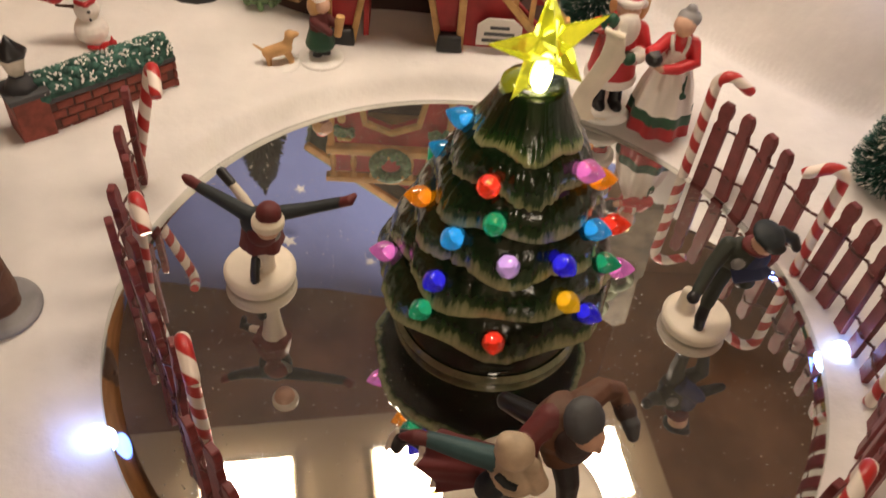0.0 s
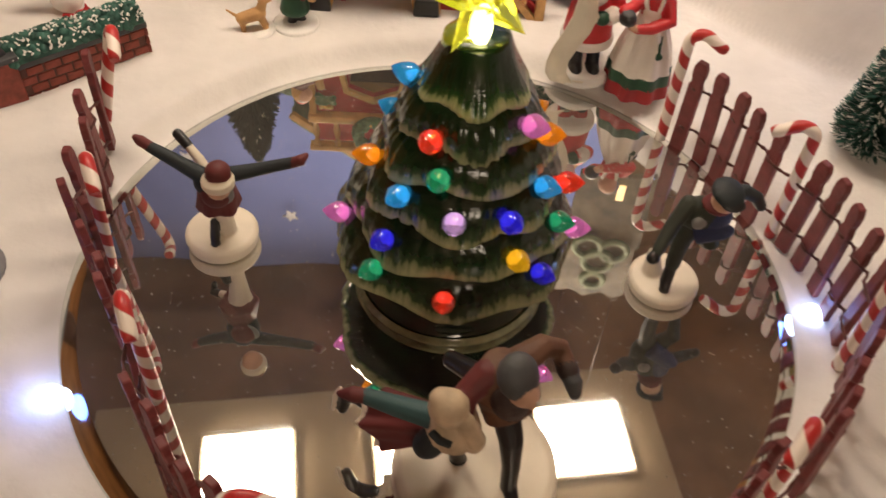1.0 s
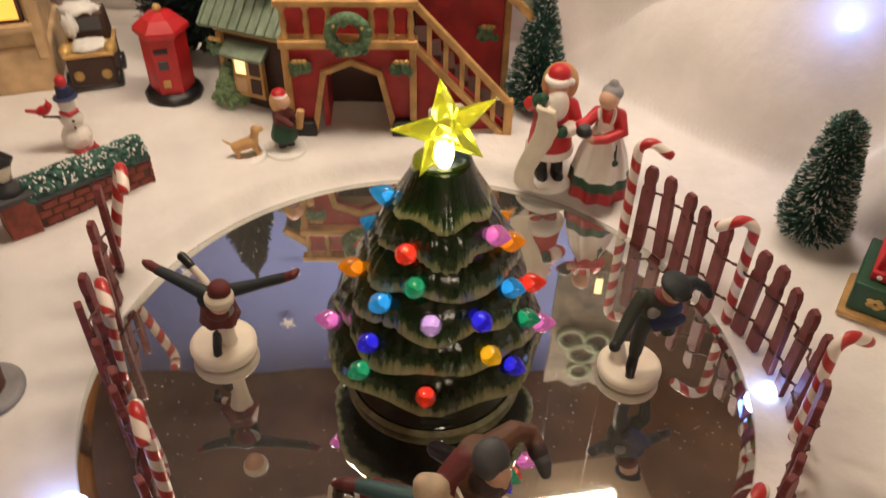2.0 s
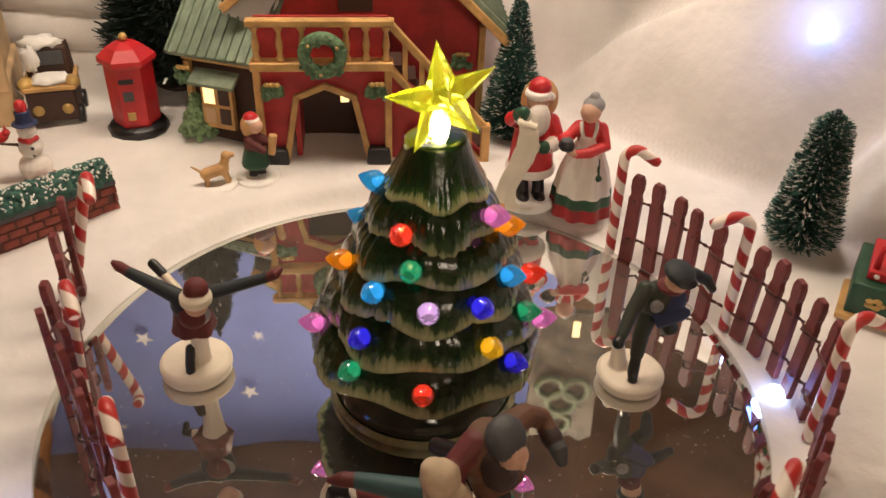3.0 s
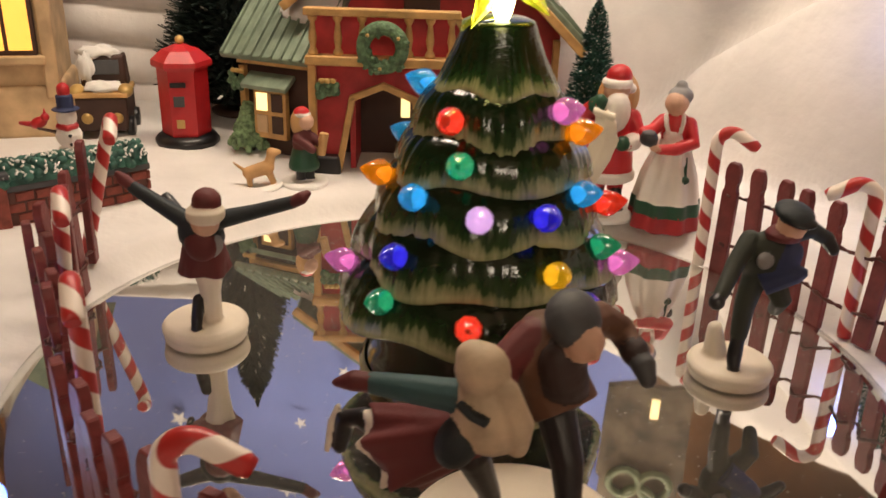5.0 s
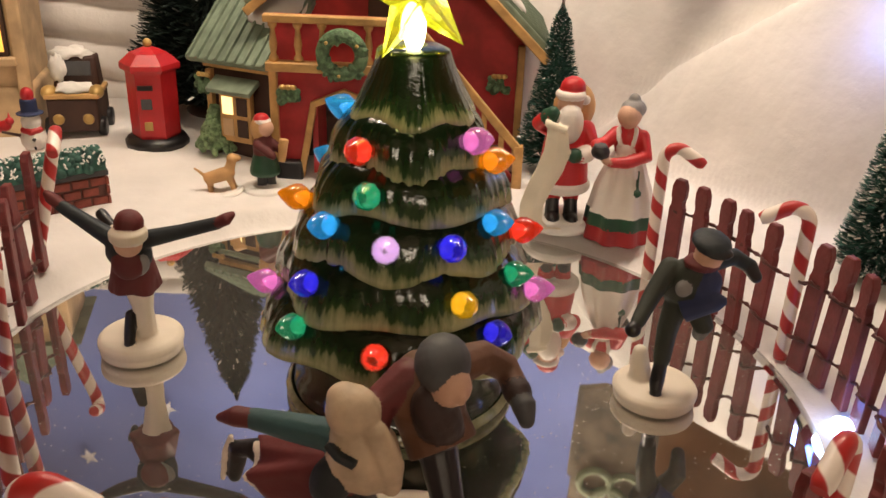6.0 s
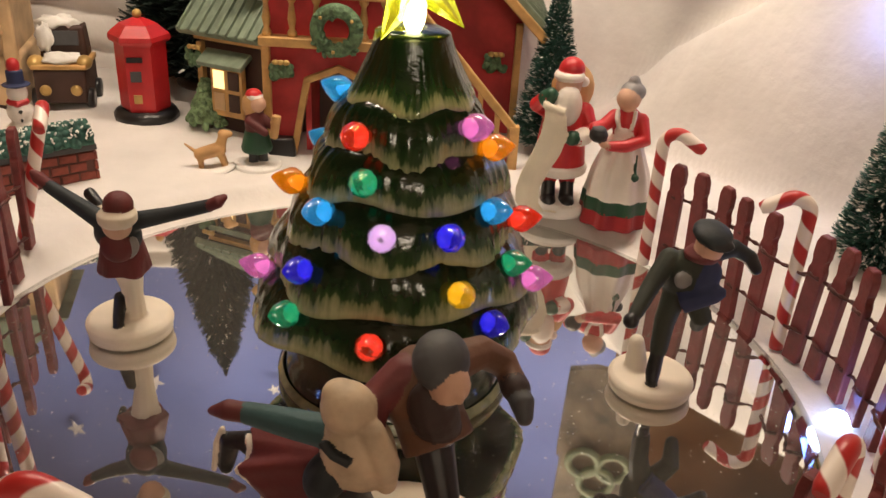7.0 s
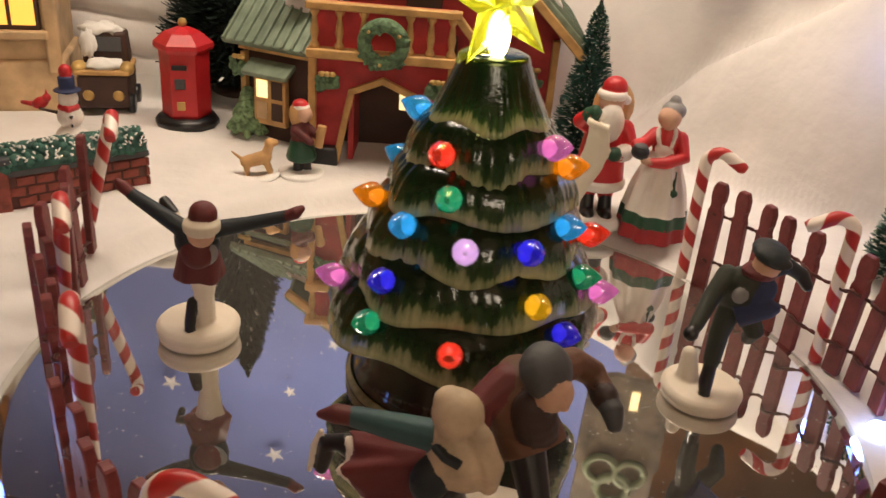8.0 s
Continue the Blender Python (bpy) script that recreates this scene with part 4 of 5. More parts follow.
def woman_in_apron():
    f = Form()
    wave = lambda i, a: ((0.0010 if i < 3 else 0.0006) * math.sin(9 * a), 0)
    f.lathe([(0.0150, 0.0), (0.0172, 0.001), (0.0160, 0.009)], mat("deep_red_hem", (0.34, 0.014, 0.02), 0.4), seg=60, wave=lambda i, a: (0.0013 * math.sin(9 * a), 0))
    f.lathe([(0.0164, 0.0085), (0.0158, 0.0145)], GREEN, seg=60, wave=wave)
    f.lathe([(0.0156, 0.014), (0.0130, 0.026), (0.0085, 0.038), (0.0060, 0.0435)], WHITE, seg=60, wave=wave)
    f.ball((0, 0, 0.0485), (0.0072, 0.0060, 0.0085), RED)
    f.ball((-0.001, -0.0040, 0.0455), (0.0046, 0.0026, 0.0040), WHITE)
    for k in (-1, 1):
        f.tube([(k * 0.0030 - 0.001, -0.0062, 0.0475), (k * 0.0038 - 0.001, -0.0058, 0.0520), (k * 0.0042 - 0.001, -0.0030, 0.0560)], 0.0009, WHITE, seg=8)
    f.ball((-0.001, -0.002, 0.0610), 0.0056, SKIN)
    f.ball((0.0005, 0.0005, 0.0640), (0.0060, 0.0058, 0.0046), HAIR)
    f.ball((0.0005, 0.001, 0.0685), 0.0028, HAIR)
    f.limb([(0.006, -0.001, 0.051), (0.0085, -0.005, 0.043), (0.000, -0.010, 0.041), (-0.007, -0.012, 0.041)], [0.0038, 0.0036, 0.0030, 0.0024], RED)
    f.limb([(-0.006, -0.001, 0.052), (-0.011, -0.005, 0.048), (-0.015, -0.008, 0.048)], [0.0036, 0.0032, 0.0026], RED)
    f.limb([(-0.007, -0.012, 0.041), (-0.010, -0.012, 0.042)], [0.0022, 0.0020], SKIN)
    f.ball((-0.0125, -0.011, 0.0455), (0.0045, 0.0045, 0.0036), BLACK)
    f.lathe([(0.0030, 0.0480), (0.0034, 0.0488), (0.0010, 0.0494)], GREY, c=(-0.0125, -0.011, 0), seg=14)
    f.ball((0.009, 0.003, 0.0405), (0.003, 0.003, 0.003), BLACK)
    f.limb([(0.006, -0.009, 0.037), (0.0065, -0.0115, 0.028)], [0.0006, 0.0006], GREEN)
    f.ball((0.0065, -0.012, 0.027), (0.0020, 0.0014, 0.0018), GREEN)
    cast(f, "cook_figurine", label="painted figurine in a red dress and white apron holding a pot", category="figurine", at=pose(0.1018, 0.1330, 0.0045, 0, 0, -8))


man_in_red()
woman_in_apron()


def girl_and_dog():
    f = Form()
    f.lathe([(0.004, 0), (0.013, 0), (0.0125, 0.0022), (0.004, 0.003)], FLOCK, seg=24)
    for x in (-0.002, 0.003):
        f.limb([(x, 0, 0.003), (x, 0, 0.010)], [0.0026, 0.0026], BLACK)
    f.lathe([(0.0078, 0.009), (0.0082, 0.011), (0.0058, 0.020)], GREEN, seg=20)
    f.ball((0, 0, 0.0235), (0.0060, 0.0054, 0.0085), MAROON)
    f.ball((0.001, -0.0022, 0.0345), 0.0042, SKIN)
    f.ball((-0.0012, 0.0012, 0.0335), (0.0052, 0.0046, 0.0072), TAN)
    f.ball((-0.0004, 0.0006, 0.0390), (0.0042, 0.0042, 0.0030), RED)
    f.lathe([(0.0040, 0), (0.0046, 0.001), (0.0040, 0.0018)], WHITE, c=(0, 0, 0.0372), seg=16)
    f.limb([(0.004, -0.002, 0.026), (0.008, -0.006, 0.022)], [0.0026, 0.0022], MAROON)
    f.limb([(-0.004, -0.002, 0.026), (0.002, -0.008, 0.021)], [0.0026, 0.0022], MAROON)
    f.tube([(0.007, -0.007, 0.017), (0.009, -0.007, 0.029)], [0.0022, 0.0026], TAN, seg=10)
    cast(f, "child_figurine", label="painted child figurine in a maroon coat and red cap", category="figurine", at=pose(-0.0805, 0.1700, snow_z(-0.0805, 0.17) - 0.0015, 0, 0, 30))
    f = Form()
    f.lathe([(0.003, 0), (0.010, 0), (0.009, 0.0015), (0.003, 0.002)], FLOCK, seg=24)
    f.limb([(-0.006, 0, 0.0100), (0.004, 0, 0.0108)], [0.0034, 0.0038], TAN)
    for x, y in ((-0.006, -0.0015), (-0.0062, 0.0015), (0.004, -0.0015), (0.0042, 0.0015)):
        f.limb([(x, y, 0.009), (x * 1.2, y, 0.002)], [0.0018, 0.0014], TAN)
    f.limb([(0.005, 0, 0.012), (0.008, 0, 0.0175)], [0.0028, 0.0024], TAN)
    f.limb([(0.008, 0, 0.018), (0.0115, 0, 0.0175)], [0.0028, 0.0016], TAN)
    f.limb([(-0.008, 0, 0.012), (-0.012, 0, 0.017)], [0.0010, 0.0006], TAN)
    cast(f, "dog_figurine", label="small tan dog figurine standing on a white base", category="figurine", at=pose(-0.1000, 0.1620, snow_z(-0.1005, 0.162) - 0.0012, 0, -12, 10))


girl_and_dog()


def pillar_box():
    at = pose(-0.1590, 0.2285, snow_z(-0.159, 0.2285) - 0.0005, 0, 0, 12)
    box = thing("pillar_box", "red hexagonal post box with black plinth and gold knob", "post box", at)
    f = Form()
    f.lathe([(0.004, 0), (0.0175, 0), (0.0185, 0.001), (0.0185, 0.0035), (0.0165, 0.0062), (0.004, 0.007)], BLACK, seg=12)
    f.make("plinth", box, "black plinth")
    f = Form()
    f.lathe([(0.0135, 0.0065), (0.0140, 0.008), (0.0142, 0.044), (0.0148, 0.046)], RED, seg=6)
    for p in f.bm.faces:
        p.smooth = False
    f.make("body", box)
    f = Form()
    f.lathe([(0.0165, 0.0455), (0.0172, 0.047), (0.0168, 0.0495), (0.0105, 0.0550), (0.0030, 0.0580)], RED, seg=6)
    for p in f.bm.faces:
        p.smooth = False
    f.make("cap", box)
    f = Form()
    f.ball((0, 0, 0.0602), 0.0026, GOLD)
    f.make("knob", box, "gold knob")
    for nm, z, s, m in (("slot", 0.037, (0.0085, 0.0016, 0.0028), BLACK), ("notice", 0.0275, (0.0060, 0.0012, 0.0060), GREY), ("crest", 0.0145, (0.0045, 0.0010, 0.0050), GOLD)):
        f = Form()
        f.box((-0.0020, -0.0124, z), s, m, rot=(0, 0, 0), bevel=0.0002)
        f.make(nm, box, at=pose(0, 0, 0, 0, 0, 0))


pillar_box()


# ---- the house ----
def wreath(parent, r, t, at, seed):
    rnd = random.Random(seed)
    f = Form()
    f.tube([(r * math.cos(a), 0, r * math.sin(a)) for a in np.linspace(0, 2 * math.pi, 33)], t * 0.8, LEAF, seg=8)
    for i in range(46):
        a = rnd.uniform(0, 2 * math.pi)
        d = r + rnd.uniform(-0.7, 0.7) * t
        f.ball((d * math.cos(a), rnd.uniform(-0.6, -0.2) * t, d * math.sin(a)), (t * 0.5, t * 0.35, t * 0.3), LEAF, rot=(0, rnd.uniform(0, 180), 0), seg=6, rows=4)
    for a in (0.6, 2.4, 4.6):
        f.ball((r * math.cos(a), -t * 0.9, r * math.sin(a)), t * 0.22, GOLD, seg=6, rows=4)
    return f.make("wreath", parent, "green wreath", at=at, kind="stuff")


def swag(parent, at, seed):
    rnd = random.Random(seed)
    f = Form()
    for i in range(14):
        f.ball((rnd.uniform(-0.005, 0.005), rnd.uniform(-0.002, 0.0), rnd.uniform(-0.006, 0.001)), (0.0022, 0.0014, 0.0030), LEAF, rot=(0, rnd.uniform(-60, 60), 0), seg=6, rows=4)
    for x in (-0.0028, 0.0, 0.0028):
        f.ball((x, -0.002, 0.0032), (0.0020, 0.0014, 0.0015), GOLD, seg=8, rows=5)
    return f.make("swag", parent, "green swag with a gold bow", at=at, kind="stuff")


def build_house():
    gz = 0.008
    house = thing("toy_house", "red miniature house with ochre timber balcony, green roof and outer stair", "house", pose(0, 0, 0))
    # the body: front under the balcony, with an arched opening
    f = Form()
    xl, xr, yf = -0.0775, -0.004, 0.187
    o = [(xl, gz), (-0.0640, gz), (-0.0560, 0.049), (-0.0400, 0.0555), (-0.0240, 0.049), (-0.0155, gz), (xr, gz), (xr, 0.070), (xl, 0.070)]
    f.prism(o, 0.006, HOUSE_RED, pose(0, yf + 0.003, 0))
    f.make("front_wall", house)
    f = Form()
    f.box(((xl + xr) / 2, 0.225, 0.0405), (xr - xl + 0.004, 0.012, 0.066), DARKWOOD)
    f.make("inner_wall", house, "dark wall within the archway")
    f = Form()
    f.box((-0.0300, 0.2178, 0.0385), (0.0052, 0.0014, 0.0140), GLOW, bevel=0.0005)
    f.make("door_light", house, "lit pane in the dark doorway")
    f = Form()
    f.box((-0.0570, 0.205, 0.030), (0.003, 0.026, 0.044), HOUSE_RED)
    f.make("porch_side", house)
    # ochre trims: posts, arch frame, balcony
    f = Form()
    for pts in ([(-0.0645, gz), (-0.0565, 0.0495), (-0.0400, 0.0565), (-0.0235, 0.0495), (-0.0150, gz)],):
        for (x0, z0), (x1, z1) in zip(pts, pts[1:]):
            ln, an = math.hypot(x1 - x0, z1 - z0), math.degrees(math.atan2(z1 - z0, x1 - x0))
            f.box(((x0 + x1) / 2, yf - 0.0012, (z0 + z1) / 2), (ln + 0.002, 0.0030, 0.0036), TIMBER, rot=(0, -an, 0), bevel=0.0006)
    f.make("arch_frame", house)
    for x in (xl, xr):
        f = Form()
        f.box((x, yf - 0.001, 0.0395), (0.0042, 0.0050, 0.062), TIMBER, bevel=0.0006)
        f.make("post", house)
    f = Form()
    f.box(((xl + xr) / 2, yf - 0.002, 0.0695), (xr - xl + 0.006, 0.0085, 0.0050), TIMBER, bevel=0.0008)
    f.box(((xl + xr) / 2, yf + 0.018, 0.0690), (xr - xl, 0.034, 0.003), TIMBER)
    f.make("balcony_floor", house)
    f = Form()
    f.box(((xl + xr) / 2, yf - 0.002, 0.0940), (xr - xl + 0.007, 0.0062, 0.0040), TIMBER, bevel=0.0008)
    f.make("balcony_rail", house)
    f = Form()
    f.box(((xl + xr) / 2, yf + 0.006, 0.0830), (xr - xl, 0.0020, 0.024), HOUSE_RED)
    f.make("balcony_backing", house)
    for x in (-0.0765, -0.0635, -0.0510, -0.0270, -0.0160, -0.0050):
        f = Form()
        f.lathe([(0.0026, 0), (0.0026, 0.002), (0.0014, 0.004), (0.0022, 0.009), (0.0012, 0.0165), (0.0024, 0.0185), (0.0024, 0.0205)], TIMBER, seg=12)
        f.make("baluster", house, at=pose(x, yf - 0.002, 0.0718))
    for x in (-0.0700, -0.0098):
        f = Form()
        f.box((x, yf - 0.001, gz + 0.0050), (0.0150, 0.0110, 0.0100), BLACK, bevel=0.0015, taper=0.85)
        f.make("plinth", house, "dark stone plinth")
    f = Form()
    f.prism([(-0.0125, 0), (0.0125, 0), (0.0125, 0.012), (0.007, 0.0165), (-0.007, 0.0165), (-0.0125, 0.012)], 0.0020, WHITE, pose(0, 0, 0))
    sign = f.make("sign_board", house, "white sign board", at=pose(0.0175, yf - 0.0035, gz + 0.0055))
    for z, w in ((0.0115, 0.0110), (0.0075, 0.0170), (0.0035, 0.0190)):
        f = Form()
        f.box((0, -0.0012, z), (w, 0.0006, 0.0018), GREY)
        f.make("lettering_bar", sign, "dark lettering")
    wreath(house, 0.0100, 0.0046, pose(-0.0400, yf - 0.008, 0.0775), 3)
    swag(house, pose(-0.0690, yf - 0.004, 0.0560), 4)
    swag(house, pose(-0.0105, yf - 0.004, 0.0560), 6)
    # upper body behind the balcony, gable roof falling to the right
    f = Form()
    f.prism([(-0.080, 0.012), (0.056, 0.012), (0.056, 0.083), (-0.018, 0.153), (-0.080, 0.103)], 0.060, HOUSE_RED, pose(0, 0.2605, 0))
    f.make("upper_wall", house)
    for ex, ez, ax, az in ((0.067, 0.0765, -0.018, 0.159), (-0.096, 0.0970, -0.018, 0.159)):
        ln = math.hypot(ex - ax, ez - az) + 0.003
        tilt = math.degrees(math.atan2(az - ez, ex - ax))
        if tilt > 90:
            tilt -= 180
        cx, cz = (ex + ax) / 2, (ez + az) / 2
        f = Form()
        f.box((0, 0, 0), (ln, 0.112, 0.0046), ROOF, bevel=0.001)
        rf = f.make("roof", house, "green ridged roof", at=pose(cx, 0.2690, cz, 0, tilt, 0))
        for i in range(12):
            f = Form()
            f.box((0, 0, 0), (ln, 0.0014, 0.0020), ROOF)
            f.make("rib", rf, at=pose(0, -0.0515 + i * 0.0094, 0.0030))
        f = Form()
        f.box((0, 0, 0), (ln, 0.0036, 0.0050), TIMBER, bevel=0.0008)
        f.make("bargeboard", house, at=pose(cx, 0.2118, cz - 0.0046, 0, tilt, 0))
    f = Form()
    f.ball((0.0460, 0.236, 0.1010), (0.0125, 0.014, 0.0034), SNOW, rot=(0, 44, 8))
    f.make("roof_snow", house, "patch of white snow")
    f = Form()
    f.box((0.054, 0.2285, 0.0430), (0.0040, 0.0040, 0.066), TIMBER, bevel=0.0006)
    f.make("corner_post", house)
    swag(house, pose(0.0420, 0.2265, 0.0560), 8)
    f = Form()
    f.box((-0.022, 0.226, 0.103), (0.020, 0.004, 0.034), DARKWOOD, bevel=0.0006)
    f.make("balcony_door", house, "dark brown balcony door")
    # stair from the balcony down to the right
    x0, z0, x1, z1 = xr, 0.0940, 0.0535, 0.0290
    ln, an = math.hypot(x1 - x0, z1 - z0), math.degrees(math.atan2(z1 - z0, x1 - x0))
    for dz, nm in ((0, "stair_rail"), (-0.026, "stair_string")):
        f = Form()
        f.box(((x0 + x1) / 2, yf - 0.001, (z0 + z1) / 2 + dz), (ln + 0.003, 0.0046, 0.0042), TIMBER, rot=(0, -an, 0), bevel=0.0007)
        f.make(nm, house)
    f = Form()
    f.prism([(x0, gz), (x1, gz), (x1, 0.010), (x0, z0 - 0.026)], 0.004, HOUSE_RED, pose(0, yf + 0.004, 0))
    f.make("stair_wall", house)
    for i in range(1, 6):
        s = i / 6
        f = Form()
        f.box((x0 + (x1 - x0) * s, yf - 0.001, z0 + (z1 - z0) * s - 0.013), (0.0028, 0.0028, 0.026), TIMBER)
        f.make("stair_baluster", house)
    f = Form()
    f.box((x1, yf - 0.001, 0.0195), (0.0052, 0.0056, 0.024), TIMBER, bevel=0.0006)
    f.make("newel_post", house)
    for i in range(7):
        s = (i + 0.5) / 7
        f = Form()
        f.box((x0 + (x1 - x0) * s, yf + 0.016, (z0 - 0.026) * (1 - s) + gz * s + 0.0), (0.0085, 0.020, 0.004), DARKWOOD)
        f.make("stair_step", house)
    # the wing at the left, turned back
    def wing(x, y, z):
        return Matrix.Translation((-0.0790, 0.2030, 0)) @ pose(0, 0, 0, 0, 0, -22) @ Matrix.Translation((x, y, z))
    f = Form()
    f.box((0, 0, 0), (0.048, 0.040, 0.064), DARKWOOD)
    f.make("wing_wall", house, at=wing(-0.0235, 0.022, 0.040))
    f = Form()
    f.box((0, 0, 0), (0.048, 0.004, 0.003), TIMBER, bevel=0.0004)
    f.make("eaves_board", house, at=wing(-0.0240, -0.0015, 0.0615))
    f = Form()
    f.box((0, 0, 0), (0.0036, 0.0040, 0.050), TIMBER, bevel=0.0004)
    f.make("wing_post", house, at=wing(-0.0465, 0.0005, 0.033))
    f = Form()
    f.box((0, 0, 0), (0.062, 0.062, 0.0040), ROOF, bevel=0.001)
    rf = f.make("wing_roof", house, "green ridged roof", at=wing(-0.0255, 0.0170, 0.0835) @ pose(0, 0, 0, 40))
    for i in range(10):
        f = Form()
        f.box((0, 0, 0), (0.0015, 0.062, 0.0020), ROOF)
        f.make("rib", rf, at=pose(-0.0285 + i * 0.0063, 0, 0.0028))
    f = Form()
    f.ball((0, 0, 0), (0.0170, 0.0150, 0.0034), SNOW)
    f.ball((-0.010, -0.006, 0), (0.0100, 0.0070, 0.0030), SNOW)
    f.make("roof_snow", house, "patch of white snow", at=wing(-0.0120, 0.0230, 0.0915) @ pose(0, 0, 0, 40))
    win = Form()
    win.box((0, 0, 0), (0.0210, 0.0040, 0.0290), TIMBER, bevel=0.0005)
    wn = win.make("window", house, "ochre framed lit window", at=wing(-0.0265, -0.0030, 0.0335))
    for x, z, w, h, m in ((-0.0048, 0.0065, 0.0070, 0.0100, GLOW), (0.0050, 0.0065, 0.0070, 0.0100, DARKWOOD), (-0.0048, -0.0060, 0.0070, 0.0100, STONE), (0.0050, -0.0060, 0.0070, 0.0100, DARKWOOD)):
        f = Form()
        f.box((x, -0.0021, z), (w, 0.0010, h), m)
        f.make("pane", wn)
    f = Form()
    f.box((0, 0, 0), (0.0290, 0.0120, 0.0030), ROOF, rot=(28, 0, 0), bevel=0.0005)
    f.make("window_hood", house, "small green hood", at=wing(-0.0255, -0.0070, 0.0520))
    swag(house, wing(-0.0450, -0.0050, 0.0530), 9)


build_house()


def shrub():
    rnd = random.Random(12)
    sh = thing("toy_shrub", "small pale green lit shrub beside the house wall", "shrub", pose(-0.1200, 0.2180, snow_z(-0.1200, 0.2180)))
    f = Form()
    for i in range(150):
        h = rnd.random()
        r = (0.0105 * (1 - h) + 0.0012) * rnd.uniform(0.75, 1.0)
        a = rnd.uniform(0, 6.28)
        f.ball((r * math.cos(a), r * math.sin(a), 0.003 + 0.0235 * h), (0.0022, 0.0018, 0.0028), SHRUB, rot=(rnd.uniform(-40, 40), rnd.uniform(-40, 40), 0), seg=6, rows=4)
    f.lathe([(0.002, 0.002), (0.0095, 0.004), (0.0006, 0.026)], SHRUB, seg=12)
    f.make("crown", sh)
    f = Form()
    f.tube([(0, 0, 0), (0, 0, 0.012)], [0.003, 0.002], DARKWOOD)
    f.make("trunk", sh)


shrub()


# ---- bottle-brush trees ----
def brush_tree(x, y, h, r, seed, needle=NEEDLE, flock=0.12, count=2600, lean=(0, 0), top=0.15, fine=1.0, label="green bottle-brush tree dusted with white snow"):
    rnd = random.Random(seed)
    gz = snow_z(x, y)
    tr = thing("bottle_brush_tree", label, "tree", pose(x, y, gz, *lean, 0), group="bottle-brush trees")
    f = Form()
    f.lathe([(0.002, 0), (r * 0.32, 0), (r * 0.34, 0.003), (r * 0.2, 0.006)], DARKWOOD, seg=16)
    f.tube([(0, 0, 0.003), (0, 0, h * 0.98)], [0.0016, 0.0008], DARKWOOD, seg=6)
    f.make("trunk", tr)
    for name, m, part_of in (("crown", needle, 1 - flock), ("snow_dusting", FLOCK, flock)):
        vs, fs = [], []
        for i in range(int(count * part_of)):
            s = rnd.random() ** 1.35
            z = h * (0.06 + 0.92 * s)
            rr = r * ((1 - s) * (1 - top) + top) * (0.86 if s < 0.04 else 1.0) * min(1, (1.02 - s) * 7)
            a = rnd.uniform(0, 2 * math.pi)
            ln = rr * rnd.uniform(0.78, 1.06)
            inner = 0.55 if name == "crown" else 0.80
            if name == "snow_dusting":
                ln *= 1.02
            up = rnd.uniform(-0.05, 0.35) * ln
            d = Vector((math.cos(a), math.sin(a), 0))
            sd = Vector((-math.sin(a), math.cos(a), 0))
            w = fine * (rnd.uniform(0.0005, 0.0011) if name == "crown" else rnd.uniform(0.0006, 0.0012))
            p0, p1 = d * ln * inner + Vector((0, 0, z)), d * ln + Vector((0, 0, z + up * (1 - inner) * 2))
            tw = rnd.uniform(-1, 1)
            q = (sd * math.cos(tw) + Vector((0, 0, 1)) * math.sin(tw)) * w
            k = len(vs)
            vs += [p0 - q, p0 + q, p1 + q * 0.6, p1 - q * 0.6]
            fs.append((k, k + 1, k + 2, k + 3))
        if name == "crown":
            # a dense dark heart so that the brush is not see-through
            n0, seg = len(vs), 14
            for i in range(9):
                s = i / 8
                rr = 0.62 * r * ((1 - s) * (1 - top) + top * (1 - s ** 6))
                for j in range(seg):
                    a = 2 * math.pi * j / seg
                    vs.append(Vector((rr * math.cos(a), rr * math.sin(a), h * (0.06 + 0.90 * s))))
            for i in range(8):
                for j in range(seg):
                    fs.append((n0 + i * seg + j, n0 + i * seg + (j + 1) % seg, n0 + (i + 1) * seg + (j + 1) % seg, n0 + (i + 1) * seg + j))
        me = bpy.data.meshes.new(name)
        me.from_pydata([tuple(v) for v in vs], [], fs)
        me.materials.append(m)
        ob = new(name, me)
        ob.parent = tr
        tagged(ob, kind="stuff")
    return tr


brush_tree(0.2065, 0.0840, 0.0790, 0.0200, 21, flock=0.20, count=12000, lean=(0, 0), top=0.42, fine=0.5)
brush_tree(0.0735, 0.2140, 0.0970, 0.0215, 22, flock=0.16, count=8000, top=0.12, fine=0.55)
brush_tree(-0.1450, 0.2980, 0.215, 0.0520, 23, NEEDLE_DARK, 0.01, 9000, top=0.10, label="large dark green bottle-brush tree behind the post box")


